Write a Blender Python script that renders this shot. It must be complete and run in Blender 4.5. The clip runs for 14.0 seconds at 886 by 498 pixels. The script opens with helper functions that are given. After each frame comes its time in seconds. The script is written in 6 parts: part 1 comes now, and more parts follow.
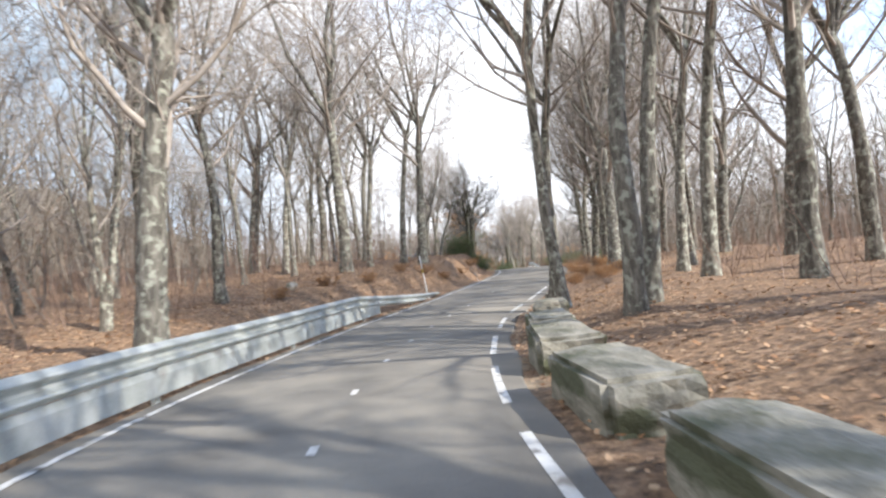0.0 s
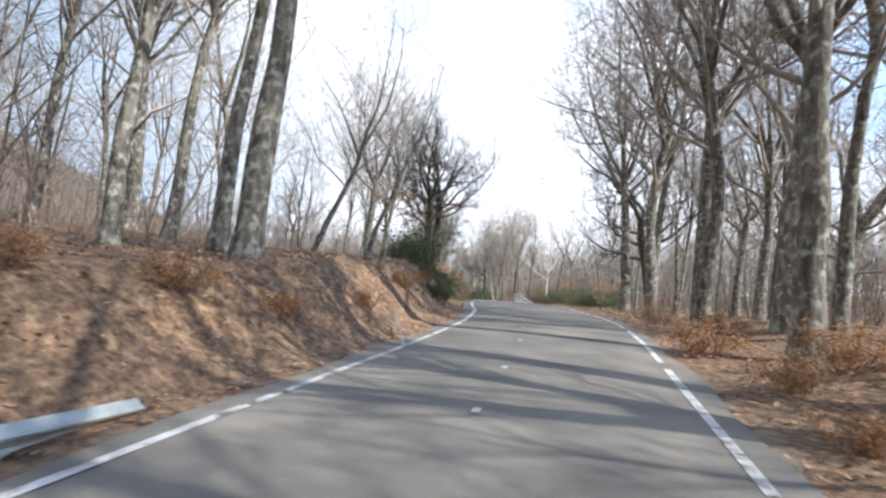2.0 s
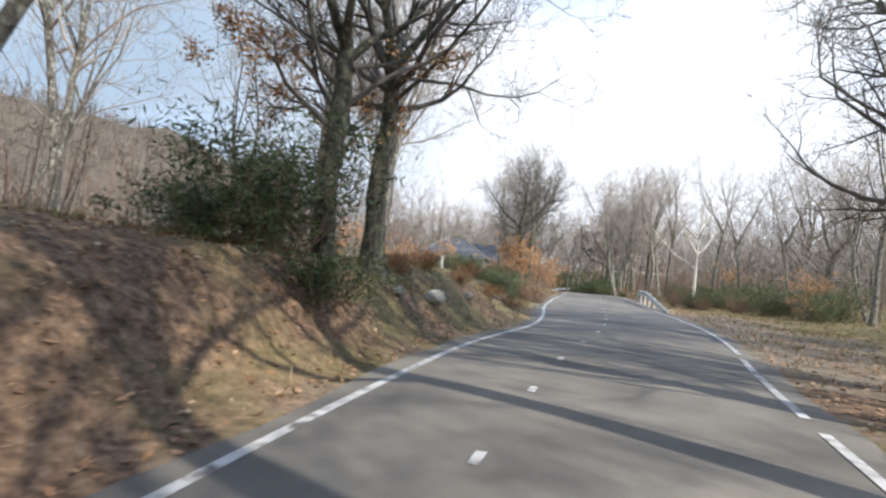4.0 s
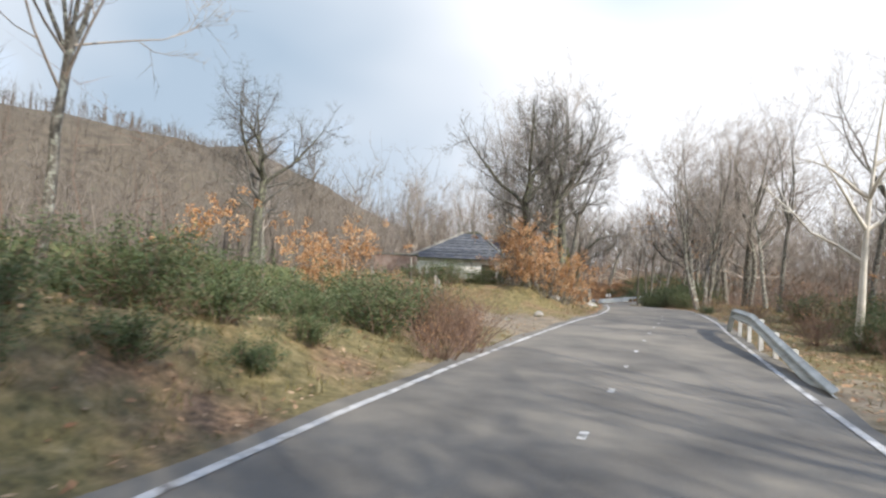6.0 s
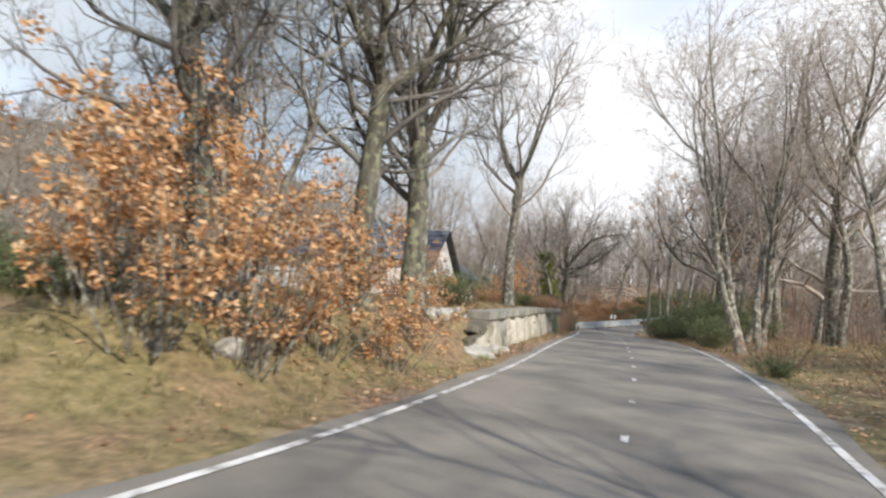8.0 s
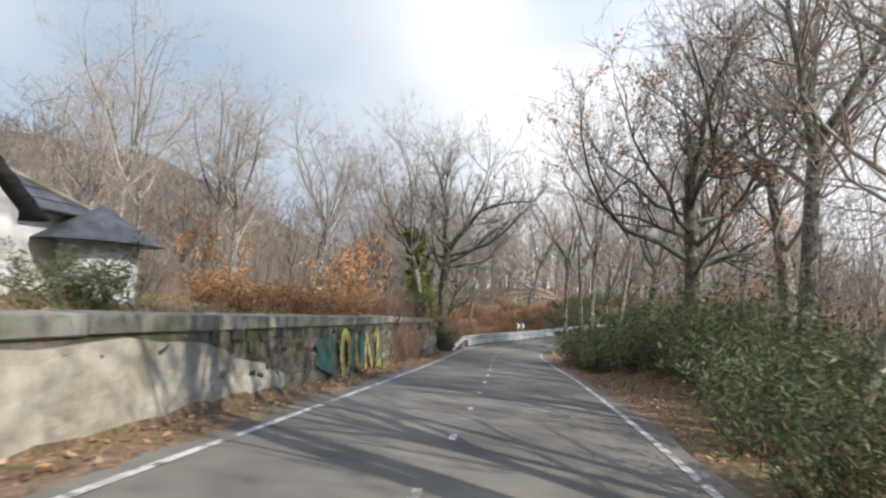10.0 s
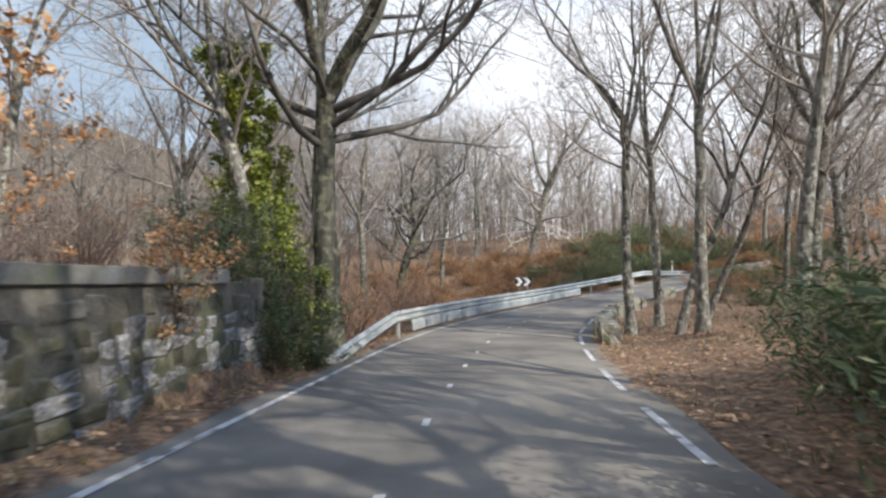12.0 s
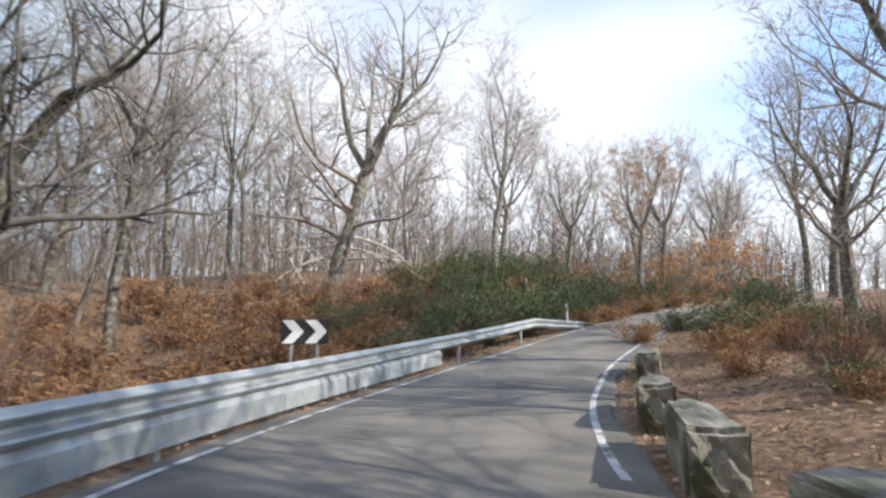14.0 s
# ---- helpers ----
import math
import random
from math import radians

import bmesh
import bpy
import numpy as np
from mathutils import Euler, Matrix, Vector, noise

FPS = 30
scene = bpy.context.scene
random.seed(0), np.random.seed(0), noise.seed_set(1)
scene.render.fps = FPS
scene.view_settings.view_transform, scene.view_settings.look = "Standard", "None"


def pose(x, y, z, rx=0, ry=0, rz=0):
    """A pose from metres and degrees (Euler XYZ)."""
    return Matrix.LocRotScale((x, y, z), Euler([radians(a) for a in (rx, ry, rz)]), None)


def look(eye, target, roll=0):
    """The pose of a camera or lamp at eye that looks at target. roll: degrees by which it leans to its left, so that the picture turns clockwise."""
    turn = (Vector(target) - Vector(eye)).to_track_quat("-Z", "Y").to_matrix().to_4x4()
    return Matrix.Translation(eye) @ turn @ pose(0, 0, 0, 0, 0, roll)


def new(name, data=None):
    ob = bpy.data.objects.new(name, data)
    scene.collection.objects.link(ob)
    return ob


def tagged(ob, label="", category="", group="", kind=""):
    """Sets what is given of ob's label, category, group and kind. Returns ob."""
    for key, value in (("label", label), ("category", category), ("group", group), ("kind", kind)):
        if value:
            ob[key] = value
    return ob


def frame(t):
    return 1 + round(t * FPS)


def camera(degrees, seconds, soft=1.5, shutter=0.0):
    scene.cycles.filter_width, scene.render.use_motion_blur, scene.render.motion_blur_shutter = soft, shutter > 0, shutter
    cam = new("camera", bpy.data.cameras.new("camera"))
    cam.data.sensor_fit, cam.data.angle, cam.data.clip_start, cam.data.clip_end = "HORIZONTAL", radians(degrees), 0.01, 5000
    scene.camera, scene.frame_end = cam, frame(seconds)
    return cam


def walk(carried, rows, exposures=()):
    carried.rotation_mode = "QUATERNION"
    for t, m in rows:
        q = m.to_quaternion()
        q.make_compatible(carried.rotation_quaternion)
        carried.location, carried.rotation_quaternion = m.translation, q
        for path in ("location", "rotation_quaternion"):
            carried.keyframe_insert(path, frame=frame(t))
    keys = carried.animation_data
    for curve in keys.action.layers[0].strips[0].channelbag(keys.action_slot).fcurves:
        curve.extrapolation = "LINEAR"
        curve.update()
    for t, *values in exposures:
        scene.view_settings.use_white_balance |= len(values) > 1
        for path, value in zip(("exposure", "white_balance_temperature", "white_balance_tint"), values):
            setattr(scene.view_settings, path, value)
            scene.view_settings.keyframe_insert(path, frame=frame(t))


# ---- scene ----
cam = camera(78.1, 14.0, soft=2.4, shutter=0.12)
# ------------------------------------------------------------------ camera
PATH = [
    (0.0, 0.00, 0.00, 0.00, 92.8, 5.2, -4.3),
    (0.5, 0.00, 5.13, 0.04, 91.5, 7.1, -11.8),
    (1.0, 0.73, 9.89, 0.07, 94.7, 4.1, -13.4),
    (1.5, 1.83, 14.34, 0.19, 97.4, -2.1, -13.3),
    (2.0, 3.24, 18.14, 0.34, 94.6, -3.7, -7.1),
    (2.2, 3.80, 19.70, 0.42, 91.1, -6.0, -4.5),
    (4.3, 8.67, 36.65, 1.25, 91.9, -3.9, 7.1),
    (4.5, 8.90, 38.21, 1.27, 91.9, -3.5, 6.7),
    (5.0, 9.93, 42.19, 1.33, 92.2, -2.7, 6.6),
    (5.5, 11.05, 45.92, 1.31, 92.2, -3.7, 12.2),
    (6.0, 11.82, 49.65, 1.33, 92.2, -3.0, 15.0),
    (6.5, 12.53, 53.93, 1.22, 94.5, -2.2, 16.2),
    (7.0, 13.16, 58.82, 1.19, 94.8, -0.8, 17.5),
    (7.5, 13.95, 63.2, 1.24, 94.6, -3.2, 19.45),
    (8.0, 14.58, 67.95, 1.22, 93.9, -3.3, 17.3),
    (8.5, 15.22, 72.65, 1.15, 95.0, -3.7, 13.75),
    (8.7, 15.42, 74.4, 1.13, 93.6, -3.7, 12.35),
    (10.8, 15.83, 93.96, 0.58, 95.8, -3.1, 9.4),
    (11.0, 15.74, 95.97, 0.48, 94.4, -2.9, 10.1),
    (11.5, 15.42, 101.03, 0.20, 91.7, -0.9, 10.8),
    (12.0, 15.12, 106.09, -0.10, 91.4, 0.8, 9.3),
    (12.5, 14.91, 110.80, -0.32, 99.3, 2.4, 10.6),
    (13.0, 14.66, 115.02, -0.62, 106.9, 1.8, 8.5),
    (13.5, 14.68, 119.60, -0.82, 101.7, 1.0, 0.2),
    (14.0, 15.10, 123.80, -0.99, 97.8, 0.1, -11.4),
]
walk(cam, [(r[0], pose(*r[1:])) for r in PATH], exposures=[(0.0, 0.8, 6450, 10), (1.5, 0.69, 6150, 10), (5.0, 0.3, 6500, 10), (8.0, 0.24, 6800, 10), (11.5, 0.2, 6500, 10), (12.5, 0.44, 6450, 10), (13.5, 0.36, 6550, 10), (14.0, 0.28, 6400, 10)])

# ------------------------------------------------------------------ sky and sun
SUN_AZ, SUN_EL = radians(122), radians(34)      # clockwise from +y, above the horizon
world = bpy.data.worlds.new("sky")
scene.world = world
world.use_nodes = True
wn, wl = world.node_tree.nodes, world.node_tree.links
wn.clear()
w_out = wn.new("ShaderNodeOutputWorld")
w_bg = wn.new("ShaderNodeBackground")
w_sky = wn.new("ShaderNodeTexSky")
w_sky.sky_type = "NISHITA"
w_sky.sun_disc = False
w_sky.sun_elevation = SUN_EL
w_sky.sun_rotation = SUN_AZ
w_sky.altitude = 1200
w_sky.dust_density = 0.5
w_tc = wn.new("ShaderNodeTexCoord")
w_map = wn.new("ShaderNodeMapping")
w_map.inputs["Scale"].default_value = (1.0, 1.0, 2.4)
w_noise = wn.new("ShaderNodeTexNoise")
w_noise.inputs["Scale"].default_value = 1.3
w_noise.inputs["Detail"].default_value = 2.5
w_noise.inputs["Roughness"].default_value = 0.52
w_ramp = wn.new("ShaderNodeValToRGB")
w_ramp.color_ramp.elements[0].position = 0.26
w_ramp.color_ramp.elements[1].position = 0.50
w_cloud = wn.new("ShaderNodeMix")
w_cloud.data_type = "RGBA"
wl.new(w_tc.outputs["Generated"], w_map.inputs["Vector"])
wl.new(w_map.outputs["Vector"], w_noise.inputs["Vector"])
w_sep = wn.new("ShaderNodeSeparateXYZ")
wl.new(w_tc.outputs["Generated"], w_sep.inputs["Vector"])
w_high = wn.new("ShaderNodeMapRange")          # cloud thins out overhead
w_high.inputs["From Min"].default_value, w_high.inputs["From Max"].default_value = 0.54, 0.9
w_high.inputs["To Min"].default_value, w_high.inputs["To Max"].default_value = 0.0, -0.30
wl.new(w_sep.outputs["Z"], w_high.inputs["Value"])
w_sum = wn.new("ShaderNodeMath")
w_sum.operation = "ADD"
wl.new(w_noise.outputs["Fac"], w_sum.inputs[0])
wl.new(w_high.outputs["Result"], w_sum.inputs[1])
w_east = wn.new("ShaderNodeMath")              # the deck is closed to the west and torn open high in the east
w_east.operation = "MULTIPLY"
wl.new(w_sep.outputs["X"], w_east.inputs[0])
wl.new(w_sep.outputs["Z"], w_east.inputs[1])
w_open = wn.new("ShaderNodeMath")
w_open.operation = "MULTIPLY_ADD"
wl.new(w_east.outputs[0], w_open.inputs[0])
w_open.inputs[1].default_value = -0.55
wl.new(w_sum.outputs[0], w_open.inputs[2])
wl.new(w_open.outputs[0], w_ramp.inputs["Fac"])
wl.new(w_ramp.outputs["Color"], w_cloud.inputs["Factor"])
w_blue = wn.new("ShaderNodeVectorMath")
w_blue.operation = "SCALE"
w_blue.inputs["Scale"].default_value = 2.9
wl.new(w_sky.outputs["Color"], w_blue.inputs[0])
wl.new(w_blue.outputs["Vector"], w_cloud.inputs["A"])
w_cloud.inputs["B"].default_value = (8.3, 8.6, 9.2, 1)
w_dir = wn.new("ShaderNodeVectorMath")          # a grey cloud bank over the western hill
w_dir.operation = "DOT_PRODUCT"
w_dir.inputs[1].default_value = (-0.63, 0.74, 0.25)
w_nrm = wn.new("ShaderNodeVectorMath")
w_nrm.operation = "NORMALIZE"
wl.new(w_tc.outputs["Generated"], w_nrm.inputs[0])
wl.new(w_nrm.outputs["Vector"], w_dir.inputs[0])
w_ragged = wn.new("ShaderNodeMath")
w_ragged.operation = "MULTIPLY_ADD"
wl.new(w_noise.outputs["Fac"], w_ragged.inputs[0])
w_ragged.inputs[1].default_value = 0.25
wl.new(w_dir.outputs["Value"], w_ragged.inputs[2])
w_amt = wn.new("ShaderNodeMapRange")
w_amt.inputs["From Min"].default_value, w_amt.inputs["From Max"].default_value = 0.98, 1.12
wl.new(w_ragged.outputs[0], w_amt.inputs["Value"])
w_tone = wn.new("ShaderNodeMix")
w_tone.data_type = "RGBA"
wl.new(w_amt.outputs["Result"], w_tone.inputs["Factor"])
w_tone.inputs["A"].default_value = (8.3, 8.6, 9.2, 1)
w_tone.inputs["B"].default_value = (3.6, 4.6, 5.8, 1)
wl.new(w_tone.outputs["Result"], w_cloud.inputs["B"])
wl.new(w_cloud.outputs["Result"], w_bg.inputs["Color"])
w_bg.inputs["Strength"].default_value = 0.11
wl.new(w_bg.outputs["Background"], w_out.inputs["Surface"])

sun_data = bpy.data.lights.new("sun", "SUN")
sun_data.energy = 5.0
sun_data.angle = radians(0.6)
sun_data.color = (1.0, 0.94, 0.85)
sun = new("sun", sun_data)
sun_dir = Vector((math.sin(SUN_AZ) * math.cos(SUN_EL), math.cos(SUN_AZ) * math.cos(SUN_EL), math.sin(SUN_EL)))
sun.matrix_world = look(sun_dir * 100, (0, 0, 0))
tagged(sun, "the low winter sun", "sun", kind="structure")


# ------------------------------------------------------------------ materials
def mat(name, colors, scale=4.0, rough=0.85, bump=0.25, metal=0.0, fine=40.0, spots=None, vary=0.0, rise=1.0):
    """Two scales of noise between the colours, fine grain in the bump; spots: (colour, scale, low, high); rise < 1 draws it out upwards."""
    m = bpy.data.materials.new(name)
    m.use_nodes = True
    n, l = m.node_tree.nodes, m.node_tree.links
    b = n["Principled BSDF"]
    tc = n.new("ShaderNodeTexCoord")
    n1 = n.new("ShaderNodeTexNoise")
    n1.inputs["Scale"].default_value = scale
    n1.inputs["Detail"].default_value = 6
    n2 = n.new("ShaderNodeTexNoise")
    n2.inputs["Scale"].default_value = fine
    n2.inputs["Detail"].default_value = 4
    where = tc.outputs["Object"]
    if rise != 1.0:
        mp = n.new("ShaderNodeMapping")
        mp.inputs["Scale"].default_value = (1.0, 1.0, rise)
        l.new(where, mp.inputs["Vector"])
        where = mp.outputs["Vector"]
    l.new(where, n1.inputs["Vector"])
    l.new(where, n2.inputs["Vector"])
    mixf = n.new("ShaderNodeMath")
    mixf.operation = "MULTIPLY_ADD"
    l.new(n2.outputs["Fac"], mixf.inputs[0])
    mixf.inputs[1].default_value = 0.45
    sub = n.new("ShaderNodeMath")
    sub.operation = "MULTIPLY_ADD"
    l.new(n1.outputs["Fac"], sub.inputs[0])
    sub.inputs[1].default_value = 1.5
    sub.inputs[2].default_value = -0.47
    l.new(sub.outputs[0], mixf.inputs[2])
    ramp = n.new("ShaderNodeValToRGB")
    e = ramp.color_ramp.elements
    e[0].position, e[1].position = 0.2, 0.8
    e[0].color, e[1].color = (*colors[0], 1), (*colors[-1], 1)
    for i, c in enumerate(colors[1:-1]):
        k = e.new(0.2 + 0.6 * (i + 1) / (len(colors) - 1))
        k.color = (*c, 1)
    l.new(mixf.outputs[0], ramp.inputs["Fac"])
    col = ramp.outputs["Color"]
    if spots:
        n3 = n.new("ShaderNodeTexNoise")
        n3.inputs["Scale"].default_value = spots[1]
        n3.inputs["Detail"].default_value = 5
        l.new(tc.outputs["Object"], n3.inputs["Vector"])
        mr = n.new("ShaderNodeMapRange")
        mr.inputs["From Min"].default_value, mr.inputs["From Max"].default_value = spots[2], spots[3]
        l.new(n3.outputs["Fac"], mr.inputs["Value"])
        mx = n.new("ShaderNodeMix")
        mx.data_type = "RGBA"
        l.new(mr.outputs["Result"], mx.inputs["Factor"])
        l.new(col, mx.inputs["A"])
        mx.inputs["B"].default_value = (*spots[0], 1)
        col = mx.outputs["Result"]
    if vary:
        oi = n.new("ShaderNodeObjectInfo")
        hs = n.new("ShaderNodeHueSaturation")
        mv = n.new("ShaderNodeMapRange")
        mv.inputs["To Min"].default_value, mv.inputs["To Max"].default_value = 1 - vary, 1 + vary
        l.new(oi.outputs["Random"], mv.inputs["Value"])
        l.new(mv.outputs["Result"], hs.inputs["Value"])
        l.new(col, hs.inputs["Color"])
        col = hs.outputs["Color"]
    l.new(col, b.inputs["Base Color"])
    b.inputs["Roughness"].default_value = rough
    b.inputs["Metallic"].default_value = metal
    if bump:
        bp = n.new("ShaderNodeBump")
        bp.inputs["Strength"].default_value = bump
        bp.inputs["Distance"].default_value = 0.03
        l.new(mixf.outputs[0], bp.inputs["Height"])
        l.new(bp.outputs["Normal"], b.inputs["Normal"])
    return m


def leaf_mat(name, colors, rough=0.6, trans=0.25):
    """Leaves: colour by leaf (random per island), light passing through."""
    m = bpy.data.materials.new(name)
    m.use_nodes = True
    n, l = m.node_tree.nodes, m.node_tree.links
    b = n["Principled BSDF"]
    g = n.new("ShaderNodeNewGeometry")
    ramp = n.new("ShaderNodeValToRGB")
    e = ramp.color_ramp.elements
    e[0].color, e[1].color = (*colors[0], 1), (*colors[-1], 1)
    for i, c in enumerate(colors[1:-1]):
        e.new((i + 1) / (len(colors) - 1)).color = (*c, 1)
    l.new(g.outputs["Random Per Island"], ramp.inputs["Fac"])
    l.new(ramp.outputs["Color"], b.inputs["Base Color"])
    b.inputs["Roughness"].default_value = rough
    tr = n.new("ShaderNodeBsdfTranslucent")
    l.new(ramp.outputs["Color"], tr.inputs["Color"])
    ms = n.new("ShaderNodeMixShader")
    ms.inputs["Fac"].default_value = trans
    l.new(b.outputs["BSDF"], ms.inputs[1])
    l.new(tr.outputs["BSDF"], ms.inputs[2])
    l.new(ms.outputs["Shader"], n["Material Output"].inputs["Surface"])
    return m


M_ASPHALT = mat("asphalt", [(0.112, 0.104, 0.09), (0.172, 0.158, 0.134), (0.24, 0.217, 0.178)], 0.9, 0.88, 0.35, fine=90,
                spots=((0.275, 0.247, 0.2), 0.35, 0.50, 0.75))
M_LINE = mat("road_paint", [(0.38, 0.375, 0.35), (0.58, 0.57, 0.54), (0.7, 0.69, 0.66)], 3.0, 0.65, 0.15, fine=60,
             spots=((0.16, 0.15, 0.135), 5.0, 0.50, 0.66))
M_BARK = mat("oak_bark", [(0.058, 0.052, 0.042), (0.138, 0.126, 0.104), (0.25, 0.232, 0.197)], 11.0, 0.92, 1.0, fine=70,
             spots=((0.34, 0.35, 0.29), 7.5, 0.52, 0.64), vary=0.25, rise=0.3)
# dark bark: moss on the wall-end oak, elsewhere shade put into the trees' colour
M_MOSS_SHADE_BARK = mat("mossy_shaded_bark", [(0.04, 0.038, 0.028), (0.085, 0.08, 0.06), (0.16, 0.15, 0.12)], 7.0, 0.95, 1.0, fine=60,
                 spots=((0.2, 0.21, 0.13), 6.0, 0.52, 0.64), vary=0.15, rise=0.3)
M_DARKTWIG = mat("dark_oak_limb", [(0.06, 0.055, 0.046), (0.12, 0.112, 0.098), (0.2, 0.19, 0.17)], 2.0, 0.9, 0.0, fine=12)
M_FARTWIG = mat("far_twig", [(0.07, 0.058, 0.045), (0.118, 0.098, 0.078), (0.168, 0.144, 0.116)], 0.3, 0.9, 0.0, fine=5)
M_TWIG = mat("oak_twig", [(0.2, 0.168, 0.14), (0.32, 0.277, 0.236), (0.43, 0.385, 0.34)], 1.5, 0.9, 0.0, fine=12, vary=0.18)
M_BRUSH = mat("brushwood_twig", [(0.11, 0.092, 0.073), (0.19, 0.162, 0.132), (0.28, 0.245, 0.205)], 0.8, 0.9, 0.0, fine=9)
M_OLDPOST = mat("grey_fence_wood", [(0.16, 0.145, 0.12), (0.27, 0.25, 0.215), (0.38, 0.36, 0.315)], 4.0, 0.88, 0.4, fine=30)
M_DEADWOOD = mat("bleached_wood", [(0.42, 0.38, 0.31), (0.62, 0.58, 0.50), (0.7, 0.67, 0.6)], 3.0, 0.85, 0.4, fine=30)
M_GALV = mat("galvanised_steel", [(0.33, 0.352, 0.335), (0.45, 0.475, 0.455), (0.55, 0.57, 0.55)], 2.2, 0.5, 0.05, 0.4, fine=35,
             spots=((0.30, 0.29, 0.27), 3.0, 0.58, 0.75))
M_WHITEPOST = mat("white_post_paint", [(0.55, 0.54, 0.5), (0.75, 0.74, 0.7), (0.8, 0.79, 0.76)], 5.0, 0.6, 0.1)
M_CONCRETE = mat("weathered_concrete", [(0.16, 0.15, 0.125), (0.25, 0.235, 0.2), (0.34, 0.325, 0.28)], 1.6, 0.9, 0.4, fine=30,
                 spots=((0.13, 0.135, 0.08), 1.1, 0.53, 0.68), vary=0.12)
# shade on the guard blocks is put into the concrete as dark greenish blotches
M_BLOCK = mat("shade_blotched_concrete", [(0.17, 0.16, 0.125), (0.31, 0.29, 0.235), (0.46, 0.43, 0.355)], 2.2, 0.92, 0.8, fine=26,
              spots=((0.085, 0.09, 0.05), 1.7, 0.47, 0.60), vary=0.2)
M_STONE = mat("rubble_stone", [(0.12, 0.106, 0.078), (0.235, 0.21, 0.16), (0.44, 0.405, 0.33)], 1.6, 0.92, 0.7, fine=20,
              spots=((0.095, 0.09, 0.05), 0.9, 0.42, 0.60), vary=0.4)
M_MORTAR = mat("wall_mortar", [(0.075, 0.068, 0.05), (0.13, 0.117, 0.088), (0.21, 0.19, 0.152)], 2.0, 0.95, 0.7, fine=24,
               spots=((0.10, 0.11, 0.05), 0.9, 0.50, 0.64))
M_PLASTER = mat("white_plaster", [(0.62, 0.60, 0.55), (0.78, 0.77, 0.73), (0.82, 0.81, 0.78)], 1.2, 0.85, 0.15, fine=20,
                spots=((0.45, 0.43, 0.37), 0.8, 0.58, 0.75))
M_SLATE = mat("slate_roof", [(0.05, 0.055, 0.062), (0.085, 0.09, 0.1), (0.13, 0.135, 0.14)], 2.4, 0.6, 0.3, fine=22, vary=0.2)
M_ROCK = mat("granite_rock", [(0.22, 0.21, 0.18), (0.36, 0.34, 0.30), (0.5, 0.48, 0.43)], 2.0, 0.9, 0.6, fine=24,
             spots=((0.16, 0.17, 0.09), 2.2, 0.54, 0.66))
M_BLACK = mat("sign_black", [(0.012, 0.012, 0.013), (0.02, 0.02, 0.02), (0.03, 0.03, 0.03)], 6.0, 0.5, 0.0)
M_SIGNWHITE = mat("sign_white", [(0.68, 0.68, 0.67), (0.8, 0.8, 0.79), (0.82, 0.82, 0.81)], 4.0, 0.4, 0.0)
M_YELLOW = mat("yellow_paint", [(0.55, 0.36, 0.02), (0.68, 0.48, 0.04), (0.7, 0.52, 0.06)], 6.0, 0.6, 0.1)
M_OAKLEAF = leaf_mat("dry_oak_leaf", [(0.255, 0.115, 0.046), (0.46, 0.23, 0.094), (0.6, 0.355, 0.168), (0.61, 0.445, 0.27)])
M_BRACKEN = leaf_mat("dry_bracken_frond", [(0.15, 0.072, 0.03), (0.3, 0.15, 0.062), (0.43, 0.235, 0.105), (0.42, 0.29, 0.155)])
M_LITTER = leaf_mat("fallen_leaf", [(0.15, 0.075, 0.034), (0.31, 0.165, 0.08), (0.46, 0.275, 0.145), (0.56, 0.4, 0.25)], trans=0.1)
M_BROOM = leaf_mat("broom_foliage", [(0.036, 0.06, 0.022), (0.07, 0.103, 0.038), (0.112, 0.152, 0.058), (0.17, 0.185, 0.09)], trans=0.2)
M_IVY = leaf_mat("ivy_leaf", [(0.08, 0.12, 0.018), (0.17, 0.22, 0.03), (0.3, 0.33, 0.055), (0.4, 0.4, 0.1)], trans=0.25)
M_GRASS = leaf_mat("winter_grass_blade", [(0.10, 0.095, 0.03), (0.17, 0.15, 0.055), (0.26, 0.22, 0.1), (0.33, 0.28, 0.15)], trans=0.2)
M_BRAMBLE = mat("bramble_stem", [(0.13, 0.075, 0.05), (0.2, 0.13, 0.095), (0.28, 0.2, 0.16)], 2.0, 0.85, 0.0)


